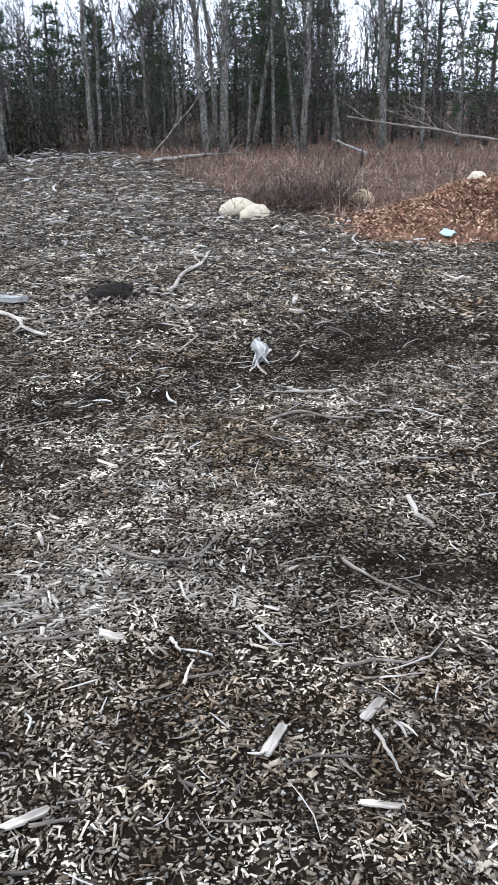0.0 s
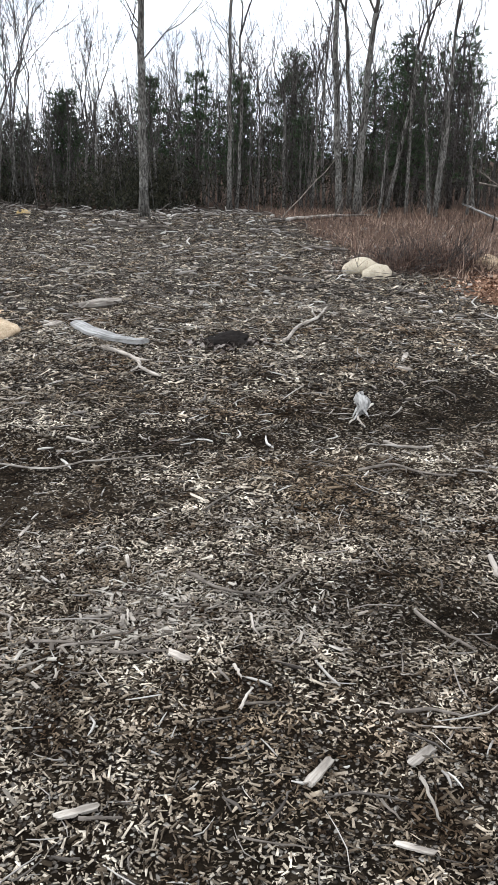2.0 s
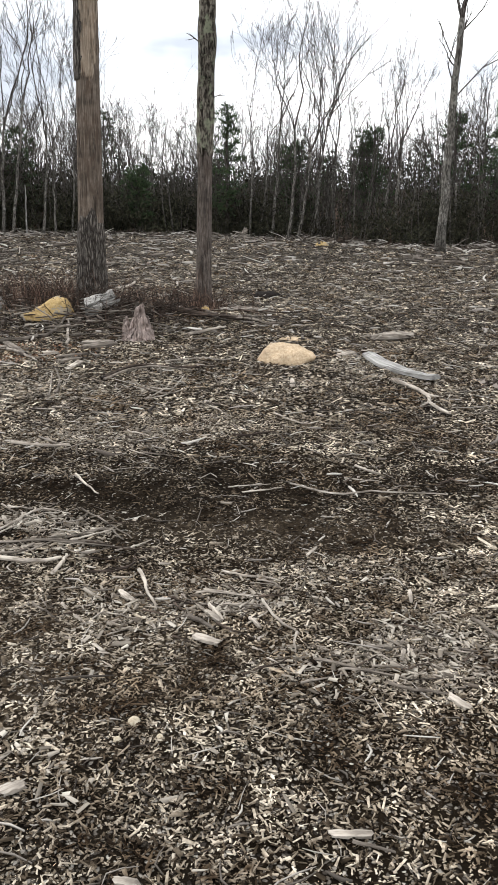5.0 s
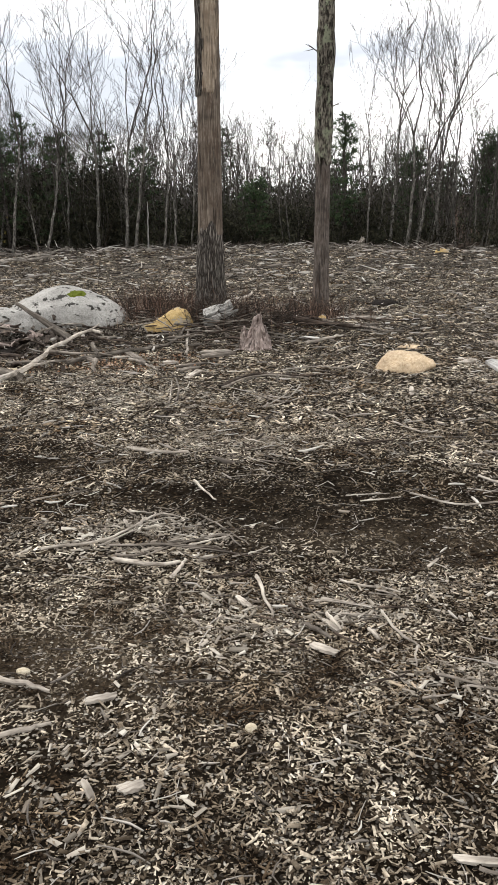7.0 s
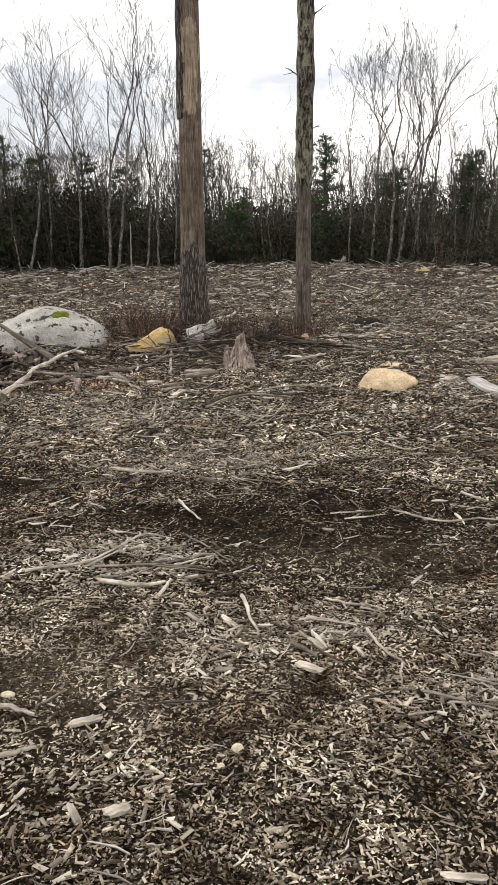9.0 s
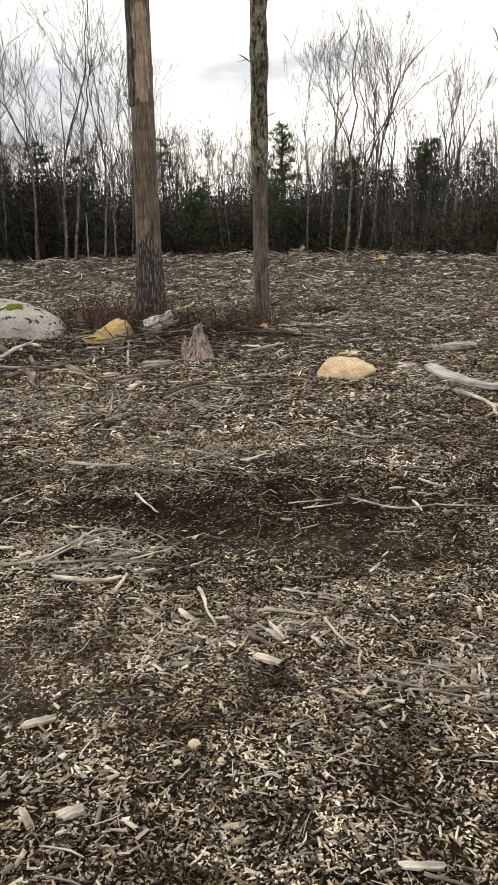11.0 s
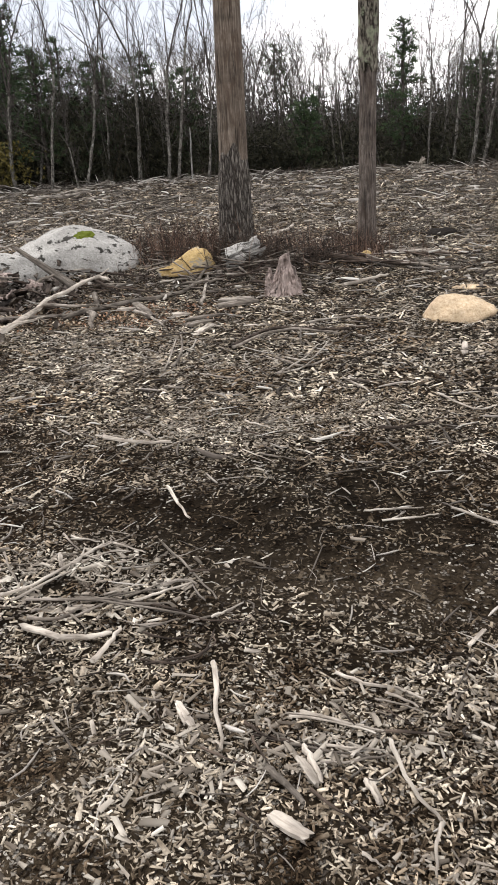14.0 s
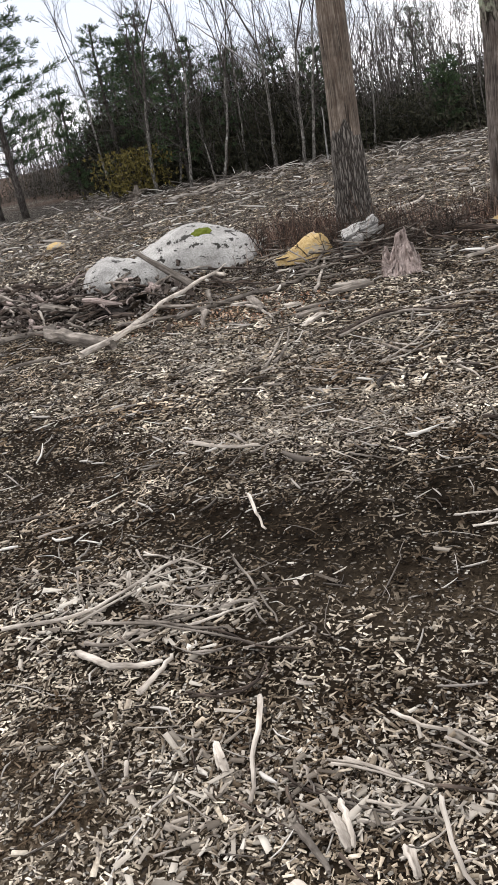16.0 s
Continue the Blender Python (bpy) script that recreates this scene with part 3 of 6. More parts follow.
def bare_tree_parts(H, dx, dy, r, rng, share, leaders, depth, twigs, thin, sides=8):
    """A bole up to a share of the height, then leaders that fork again and again; thin dead twigs below."""
    trunk, crown = Acc(), []
    n = 9
    pts, radii = [], []
    bow = Vector((rng.uniform(-1, 1), rng.uniform(-1, 1), 0)) * H * 0.012
    for i in range(n):
        s = i / (n - 1)
        wob = Vector((rng.uniform(-1, 1), rng.uniform(-1, 1), 0)) * H * 0.004 * min(1, 3 * s)
        pts.append(Vector((dx * s * share, dy * s * share, H * share * s - 0.08)) + bow * math.sin(math.pi * s) + wob)
        radii.append(r * (1.3 if i == 0 else 1 - 0.42 * s))
    trunk.tube(pts, radii, sides)
    up = (pts[-1] - pts[-3]).normalized()
    reach = H * (1 - share) * 0.42
    for k in range(leaders):
        az = 2 * math.pi * (k + rng.uniform(-0.3, 0.3)) / leaders
        lean = rng.uniform(0.1, 0.32) if k else 0.06
        bough = Acc()
        fork(bough, pts[-1], up + Vector((math.cos(az), math.sin(az), 0)) * lean, reach * rng.uniform(0.7, 1.0) if k else reach, radii[-1] * (rng.uniform(0.5, 0.8) if k else 0.9), depth, rng, thin)
        crown.append(bough)
    for _ in range(twigs):
        s = rng.uniform(0.3, 0.97)
        i = min(int(s * (n - 1)), n - 2)
        q = pts[i].lerp(pts[i + 1], s * (n - 1) - i)
        az = rng.uniform(0, 2 * math.pi)
        bough = Acc()
        fork(bough, q, Vector((math.cos(az), math.sin(az), rng.uniform(0.3, 1.6))), H * rng.uniform(0.05, 0.13), max(radii[i] * 0.25, thin * 1.5), rng.choice((1, 2, 2)), rng, thin)
        crown.append(bough)
    return trunk, crown


def bare_tree(x, y, H, dx, dy, r, share=0.0):
    rng = random.Random(round(x * 131 + y * 17))
    stretch = 1.32 if H > 5.7 and x > 4 else 1.1
    thick = r > 0.125
    r = r * (0.8 if x > 4 else 0.66)
    share = share or (rng.uniform(0.58, 0.68) if thick or x > 7.5 else rng.uniform(0.34, 0.52))
    trunk, crown = bare_tree_parts(H * stretch, dx * stretch, dy * stretch, r, rng, share, 2 if thick else rng.choice((2, 3, 3)), 4, 7 if thick else 14, 0.0046)
    tree = new("tree")
    tree.location = (x, y, h(x, y))
    part("trunk", to_mesh("trunk", trunk.v, trunk.f, grey_bark, True), tree, "grey lichened trunk")
    for bough in crown:
        part("branch", to_mesh("branch", bough.v, bough.f, twig_bark), tree)
    size = "Tall" if H > 5.7 else "Slender"
    return tagged(tree, size + " leafless grey-barked tree at the edge of the woods", "tree", "bare trees along the wood's edge")


def tufts(centres, dirs, n, length, width, rng):
    """Fans of narrow blades round given points."""
    c = np.repeat(np.asarray(centres), n, 0)
    d = np.repeat(np.asarray(dirs), n, 0) + rng.normal(0, 0.62, (len(c), 3))
    d /= np.linalg.norm(d, axis=1)[:, None]
    s = np.cross(d, rng.normal(0, 1, (len(c), 3)))
    s /= np.linalg.norm(s, axis=1)[:, None]
    L = (length * rng.uniform(0.6, 1.25, len(c)))[:, None]
    w = (width * rng.uniform(0.6, 1.2, len(c)))[:, None]
    v = np.stack([c - s * w * 0.35, c + s * w * 0.35, c + d * L + s * w * 0.5, c + d * L * 0.92 - s * w * 0.5], 1).reshape(-1, 3)
    return v, np.arange(len(v)).reshape(-1, 4)


def pine_tree(x, y, H, R, bare=0.16, fine=13):
    rng = random.Random(round(x * 57 + y * 91))
    nr = np.random.RandomState(round(abs(x * 57 + y * 91)))
    R = R * 2.0
    tree = new("pine_tree")
    tree.location = (x, y, h(x, y))
    trunk, boughs = Acc(), Acc()
    top = H * 1.02
    pts = [Vector((rng.uniform(-1, 1) * 0.05 * (i > 0), rng.uniform(-1, 1) * 0.05 * (i > 0), top * i / 7 - 0.08)) for i in range(8)]
    trunk.tube(pts, [0.03 + 0.012 * H * (1 - i / 7.4) for i in range(8)], 7)
    centres, dirs = [], []
    whorls = int(9 + H * 1.6)
    for w in range(whorls):
        s = bare + (1 - bare) * (w + rng.uniform(-0.3, 0.3)) / whorls
        reach = R * (1.08 - s) ** 0.6 * rng.uniform(0.55, 1.2) * (1.25 if R > 2.3 else 1)
        for _ in range(rng.randint(4, 7)):
            az = rng.uniform(0, 2 * math.pi)
            tip = Vector((math.cos(az), math.sin(az), rng.uniform(-0.1, 0.5))) * reach * rng.uniform(0.6, 1.1)
            p0 = Vector((0, 0, s * top))
            boughs.tube([p0, p0 + tip * 0.5 + Vector((0, 0, 0.04)), p0 + tip], [0.018, 0.012, 0.005], 3)
            for k in range(4 if R < 2.3 else 11):
                q = p0 + tip * rng.uniform(0.35, 1.05) + Vector((rng.uniform(-1, 1), rng.uniform(-1, 1), rng.uniform(-0.3, 0.6))) * 0.16
                centres.append(q[:])
                dirs.append((tip.normalized() + Vector((0, 0, 0.35)))[:])
    part("trunk", to_mesh("trunk", trunk.v + boughs.v, trunk.f + [tuple(i + len(trunk.v) for i in f) for f in boughs.f], twig_bark, True), tree, "dark scaly trunk and boughs")
    v, f = tufts(centres, dirs, fine, 0.15 if R < 2.3 else 0.22, 0.019 * (12 / fine) ** 0.5, nr)
    part("crown", quads_mesh("crown", v, f, needle_mat), tree, "dark green needle tufts")
    return tagged(tree, "dark green pine with layered boughs among bare trees", "pine tree", "pines in the woods")

bare_tree(4.9, 20.9, 6.2, 0.06, 0.01, 0.16, 0.68)
bare_tree(8.0, 23.2, 7.1, 0.03, -0.01, 0.092)
bare_tree(8.4, 23.7, 5.9, 0.10, -0.03, 0.073)
bare_tree(10.3, 24.5, 4.9, -0.10, 0.04, 0.077)
bare_tree(11.0, 21.8, 6.8, -0.42, 0.20, 0.141)
bare_tree(11.5, 21.7, 6.8, 0.23, -0.12, 0.162)
bare_tree(12.2, 23.6, 7.0, -0.41, 0.20, 0.110)
bare_tree(11.6, 20.5, 2.7, 0.11, -0.06, 0.058)
bare_tree(12.9, 22.5, 6.5, 0.93, -0.54, 0.086)
bare_tree(13.5, 20.6, 6.1, 0.14, -0.09, 0.091)
bare_tree(13.9, 21.5, 5.3, -0.54, 0.32, 0.074)
bare_tree(13.3, 21.9, 5.8, -0.04, 0.02, 0.074)
bare_tree(15.0, 20.8, 5.6, -0.54, 0.36, 0.063)
bare_tree(4.0, 26.2, 4.9, 0.65, -0.10, 0.088)
bare_tree(4.4, 25.1, 4.7, 0.04, -0.01, 0.074)
bare_tree(2.2, 26.4, 5.9, -0.38, 0.03, 0.099)
bare_tree(2.4, 27.3, 5.6, 0.23, -0.02, 0.091)
bare_tree(1.5, 27.4, 5.4, 0.60, -0.03, 0.080)
bare_tree(3.4, 27.2, 2.5, -0.03, 0.00, 0.045)
bare_tree(6.1, 24.7, 3.5, -0.05, 0.01, 0.053)
bare_tree(11.1, 24.1, 5.5, 0.03, -0.01, 0.066)
bare_tree(11.9, 24.9, 6.1, -0.10, 0.04, 0.068)
bare_tree(9.8, 25.7, 4.5, 0.04, -0.01, 0.057)
bare_tree(8.1, 26.3, 4.6, 0.18, -0.05, 0.057)
bare_tree(7.6, 27.5, 4.7, -0.04, 0.01, 0.059)
bare_tree(5.5, 27.9, 3.8, -0.05, 0.01, 0.059)
bare_tree(15.8, 24.3, 4.5, 0.29, -0.18, 0.107)
bare_tree(16.0, 20.1, 5.8, -0.31, 0.23, 0.148)
bare_tree(14.1, 21.6, 4.8, 0.06, -0.04, 0.084)
bare_tree(16.7, 20.9, 4.9, -0.09, 0.07, 0.132)
bare_tree(14.9, 21.0, 3.7, -0.16, 0.11, 0.063)
bare_tree(17.6, 20.2, 4.5, -0.06, 0.05, 0.077)
bare_tree(19.1, 20.2, 4.5, -0.12, 0.11, 0.091)
bare_tree(-9.0, 25.8, 7.0, 0.29, 0.10, 0.102)
bare_tree(-7.9, 25.5, 7.8, 0.45, 0.13, 0.089)
bare_tree(-7.6, 25.4, 7.3, 1.01, 0.28, 0.077)
bare_tree(-6.7, 25.6, 6.5, 0.66, 0.16, 0.066)
bare_tree(-6.3, 25.7, 5.4, 0.14, 0.03, 0.055)
bare_tree(-11.6, 24.9, 6.8, 0.99, 0.43, 0.080)
bare_tree(-10.6, 25.3, 6.9, 1.30, 0.50, 0.080)
bare_tree(-10.3, 26.5, 6.2, 0.32, 0.12, 0.071)
bare_tree(-6.0, 26.7, 5.5, 0.34, 0.07, 0.057)
bare_tree(0.6, 26.4, 5.9, 0.31, -0.01, 0.077)
bare_tree(1.1, 25.4, 6.3, 0.25, -0.01, 0.084)
bare_tree(1.4, 25.4, 6.4, 0.80, -0.05, 0.074)
bare_tree(1.9, 26.3, 6.7, 0.59, -0.05, 0.066)
bare_tree(-0.1, 26.4, 5.2, 0.20, 0.00, 0.055)
bare_tree(0.2, 27.4, 4.9, 0.46, -0.01, 0.057)
bare_tree(2.6, 27.3, 5.5, 0.21, -0.02, 0.068)
bare_tree(-5.0, 31.0, 3.9, 0.54, 0.08, 0.052)
bare_tree(-3.9, 31.2, 3.6, -0.13, -0.02, 0.052)
bare_tree(-3.0, 31.3, 3.8, 0.48, 0.04, 0.052)
bare_tree(-15.4, 26.4, 6.8, -0.30, -0.19, 0.073)
bare_tree(-13.1, 25.4, 6.2, 0.44, 0.24, 0.114)
bare_tree(-10.9, 25.4, 2.4, -0.23, -0.11, 0.055)
bare_tree(-8.4, 27.5, 5.5, -0.37, -0.12, 0.091)
bare_tree(-12.9, 26.7, 5.5, 0.86, 0.43, 0.071)
bare_tree(-11.0, 27.6, 5.5, 0.63, 0.26, 0.071)
pine_tree(7.9, 26.3, 4.1, 0.59)
pine_tree(6.7, 27.7, 4.0, 0.41)
pine_tree(9.6, 26.9, 3.9, 0.46)
pine_tree(11.6, 26.1, 2.8, 0.46)
pine_tree(16.0, 23.7, 5.3, 0.92)
pine_tree(3.8, 28.2, 3.1, 0.51)
pine_tree(1.4, 28.4, 2.9, 0.51)
pine_tree(14.7, 24.5, 3.8, 0.61)
pine_tree(18.8, 23.1, 5.3, 0.85)
pine_tree(19.7, 19.6, 5.2, 0.79)
pine_tree(14.6, 24.7, 4.6, 0.61)
pine_tree(-0.9, 27.4, 4.1, 0.42)
pine_tree(-4.0, 28.1, 2.2, 0.41)
pine_tree(-12.5, 26.7, 4.2, 0.74)
pine_tree(-10.7, 27.4, 3.9, 0.64)
pine_tree(1.5, 28.4, 3.0, 0.35)
pine_tree(4.0, 28.1, 3.5, 0.45)
pine_tree(-8.0, 28.3, 3.3, 0.53)
pine_tree(-18.0, 24.6, 9.1, 1.38)
pine_tree(-19.9, 25.6, 8.0, 1.36)
pine_tree(-15.5, 27.5, 5.6, 0.88)
pine_tree(-14.5, 28.1, 5.0, 0.66)
pine_tree(-12.3, 28.1, 4.5, 0.58)
pine_tree(-17.4, 27.5, 3.9, 0.27)
pine_tree(-10.1, 30.1, 4.1, 0.55)


# more pines deeper in the woods: copies of three, taller towards both ends of the clearing
models = [pine_tree(17.5, 28.5, 5.2, 0.75, 0.2, 7), pine_tree(-17.0, 33.0, 4.8, 0.7, 0.25, 7), pine_tree(10.5, 29.5, 4.4, 0.6, 0.2, 7)]
rng = random.Random(55)
for k in range(38):
    x = rng.uniform(8, 30) if k < 15 else rng.uniform(-30, -9) if k < 24 else rng.uniform(-9, 8)
    y = float(wood_edge(x)) + (rng.uniform(2.5, 11) if k < 24 else rng.uniform(8, 22))
    size = rng.uniform(0.8, 1.25) if x > 13 or x < -8 else rng.uniform(0.5, 0.78)
    far = copy_thing(models[k % 3], pose(x, y, 0, 0, 0, rng.uniform(0, 360)))
    far.scale = (size, size, size)


def far_woods():
    """Joined thin trees behind the edge, for the depth of the woods."""
    kinds = []
    for k in range(4):
        rng = random.Random(900 + k)
        trunk, crown = bare_tree_parts(1.0, rng.uniform(-0.04, 0.04), 0.0, 0.009, rng, 0.34 + 0.05 * k, 3, 3, 3, 0.0013, 4)
        for bough in crown:
            trunk.f += [tuple(i + len(trunk.v) for i in f) for f in bough.f]
            trunk.v += bough.v
        v, q = np.array(trunk.v), trunk.f
        kinds.append((v, np.array([f for f in q if len(f) == 4])))
    layers = []
    for k in range(290):
        x = rs.uniform(-38, 36) if k % 3 else rs.uniform(6, 34) if k % 2 else rs.uniform(-16, 8)
        y = wood_edge(x) + 2.0 + 30 * rs.uniform(0, 1) ** 1.3
        v, f = kinds[rs.randint(4)]
        size = rs.uniform(3.2, 5.2) * (0.84 if -6 < x < 9 else 1.0) + 0.07 * (y - 24) + (1.2 if x > 12 else 0)
        c, s = math.cos(rs.uniform(0, 6.28)), math.sin(rs.uniform(0, 6.28))
        n = math.hypot(c, s)
        c, s = c / n, s / n
        w = v * size
        layers.append((np.stack([w[:, 0] * c - w[:, 1] * s + x, w[:, 0] * s + w[:, 1] * c + y, w[:, 2] * rs.uniform(0.85, 1.15)], 1), f))
    stuff("far_woods", layers, twig_bark, "thin bare trees crowding deep into the woods", "woods")


def undergrowth():
    """Dark evergreen shrubs and saplings that fill the foot of the woods."""
    layers = []
    for _ in range(400):
        x = rs.uniform(-38, 36)
        back = rs.uniform(0, 1) ** 1.1 * 18
        y = wood_edge(x) + 0.2 + back
        top = rs.uniform(0.4, 1.0) + min(back, 11) * (0.3 if x > 7 else 0.2)
        rad = rs.uniform(0.5, 1.1)
        n = int(34 + 30 * top)
        c = np.stack([rs.normal(x, rad * 0.5, n), rs.normal(y, rad * 0.5, n), top * rs.uniform(0.02, 1, n) ** 0.8], 1)
        layers.append(tufts(c, np.tile((0, 0, 0.5), (n, 1)), 2, 0.13, 0.034, rs))
    for k in range(420):
        x = rs.uniform(-22, 7) if k < 300 else rs.uniform(-21, -5)
        y = wood_edge(x) + rs.uniform(-0.2, 4)
        top, rad = (rs.uniform(0.4, 3.0) if x < -7.5 else rs.uniform(0.3, 1.5)), rs.uniform(0.5, 1.2)
        n = int(70 + 70 * top)
        c = np.stack([rs.normal(x, rad * 0.5, n), rs.normal(y, rad * 0.5, n), top * rs.uniform(0.02, 1, n) ** 0.8], 1)
        layers.append(tufts(c, np.tile((0, 0, 0.5), (n, 1)), 2, 0.13, 0.033, rs))
    for _ in range(210):
        x = rs.uniform(-34, 34)
        y = wood_edge(x) + rs.uniform(17, 42)
        top, rad = rs.uniform(1.6, 2.4 if -16 < x < 4 else 4.2), rs.uniform(1.0, 2.2)
        n = int(40 + 40 * top)
        c = np.stack([rs.normal(x, rad * 0.6, n), rs.normal(y, rad * 0.5, n), top * rs.uniform(0.02, 1, n) ** 0.8], 1)
        layers.append(tufts(c, np.tile((0, 0, 0.6), (n, 1)), 2, 0.26, 0.065, rs))
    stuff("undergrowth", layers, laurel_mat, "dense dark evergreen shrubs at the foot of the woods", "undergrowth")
    stems = Acc()
    rng = random.Random(77)
    for _ in range(1500):
        x = rng.uniform(-34, 32)
        y = float(wood_edge(x)) + rng.uniform(-0.5, 5)
        p = Vector((x, y, -0.05))
        d = Vector((rng.uniform(-0.6, 0.6), rng.uniform(-0.6, 0.6), rng.uniform(0.3, 1.2)))
        limb(stems, p, d, rng.uniform(0.5, 2.6), rng.uniform(0.006, 0.016), 1, rng, (0, 2))
    for k in range(3000):
        x = rng.uniform(-36, 34) if k < 1800 else rng.uniform(-22, 3)
        y = float(wood_edge(x)) + rng.uniform(0.5, 14)
        d = Vector((rng.uniform(-1, 1), rng.uniform(-1, 1), rng.uniform(-0.1, 1.2)))
        limb(stems, (x, y, rng.uniform(0.4, 4.4)), d, rng.uniform(0.6, 1.7), 0.009, 1, rng, (0, 2), 0.004)
    saplings = Acc()
    for k in range(1300):
        x = rng.uniform(-38, 36)
        y = float(wood_edge(x)) + (rng.uniform(0, 6) if k < 700 else rng.uniform(3, 30))
        H, r = (rng.uniform(1.6, 5.0), rng.uniform(0.01, 0.03)) if k < 700 else (rng.uniform(2.2, 4.6), rng.uniform(0.014, 0.04))
        ln = Vector((rng.uniform(-0.12, 0.12), rng.uniform(-0.1, 0.1), 1)) * H
        bow = Vector((rng.uniform(-0.06, 0.06), 0, 0)) * H
        saplings.tube([Vector((x, y, -0.05)) + ln * s + bow * math.sin(3.14 * s) for s in (0, 0.3, 0.6, 1.0)], [r, r * 0.8, r * 0.6, r * 0.2], 4)
    tagged(new("saplings", to_mesh("saplings", saplings.v, saplings.f, sapling_bark)), "thin grey saplings crowding the edge of the woods", "saplings", kind="stuff")
    tagged(new("brushwood", to_mesh("brushwood", stems.v, stems.f, twig_bark)), "tangled bare brushwood along the edge of the woods", "brushwood", kind="stuff")


far_woods()
undergrowth()


def edge_slash():
    """Broken branches heaped in a low ragged line where the clearing meets the woods."""
    acc, rng = Acc(), random.Random(19)
    for k in range(1500):
        x = rng.uniform(-20, 9)
        y = float(wood_edge(x)) - abs(rng.gauss(0, 1.6)) + 0.3
        swell = max(0.0, noise.noise((x * 0.7, y * 0.5, 3.0)) + 0.25)
        az, L = rng.uniform(0, 6.28), rng.uniform(0.1, 0.5) * rng.choice((1, 1, 1, 1.8))
        d = Vector((math.cos(az), math.sin(az), rng.uniform(-0.15, 0.35)))
        p = Vector((x, y, h(x, y) + swell * rng.uniform(0, 0.26)))
        r = rng.uniform(0.006, 0.02)
        acc.tube([p, p + d * L * 0.5 + Vector((0, 0, 0.04 * L)), p + d * L], [r, r * 0.85, r * 0.4], 4)
    tagged(new("edge_slash", to_mesh("edge_slash", acc.v, acc.f, debris_mat)), "ragged line of broken branches along the wood's edge", "branches", kind="stuff")


edge_slash()


def olive_shrub(x, y, rad, top):
    shrub = new("shrub")
    shrub.location = (x, y, h(x, y))
    rng, nr = random.Random(8), np.random.RandomState(8)
    stems = Acc()
    for _ in range(16):
        limb(stems, (0, 0, -0.05), Vector((rng.uniform(-0.7, 0.7), rng.uniform(-0.7, 0.7), 1)), top * rng.uniform(0.7, 1), 0.012, 1, rng, (0, 3))
    part("stems", to_mesh("stems", stems.v, stems.f, twig_bark), shrub)
    n = 900
    c = np.stack([nr.normal(0, rad * 0.5, n), nr.normal(0, rad * 0.5, n), top * nr.uniform(0.1, 1, n)], 1)
    v, f = tufts(c, np.tile((0, 0, 0.6), (n, 1)), 3, 0.1, 0.05, nr)
    part("leaves", quads_mesh("leaves", v, f, olive_mat), shrub)
    tagged(shrub, "olive-brown rounded shrub at the edge of the woods", "shrub")


olive_shrub(-14.0, 25.6, 1.25, 1.5)

# ---- two dead trunks standing in the clearing ----


def ring_mesh(name, rows, sides, shape, mat):
    """A closed upright skin: shape(s, a) gives the point at height share s and angle a."""
    v, f = [], []
    for i in range(rows + 1):
        for j in range(sides):
            v.append(shape(i / rows, 2 * math.pi * j / sides))
    for i in range(rows):
        for j in range(sides):
            a, b = i * sides + j, i * sides + (j + 1) % sides
            f.append((a, b, b + sides, a + sides))
    f.append(tuple(rows * sides + j for j in range(sides)))
    return to_mesh(name, v, f, mat, True)


def axis_point(top_x, top_y, H, z):
    return Vector((top_x * z / H, top_y * z / H, z))


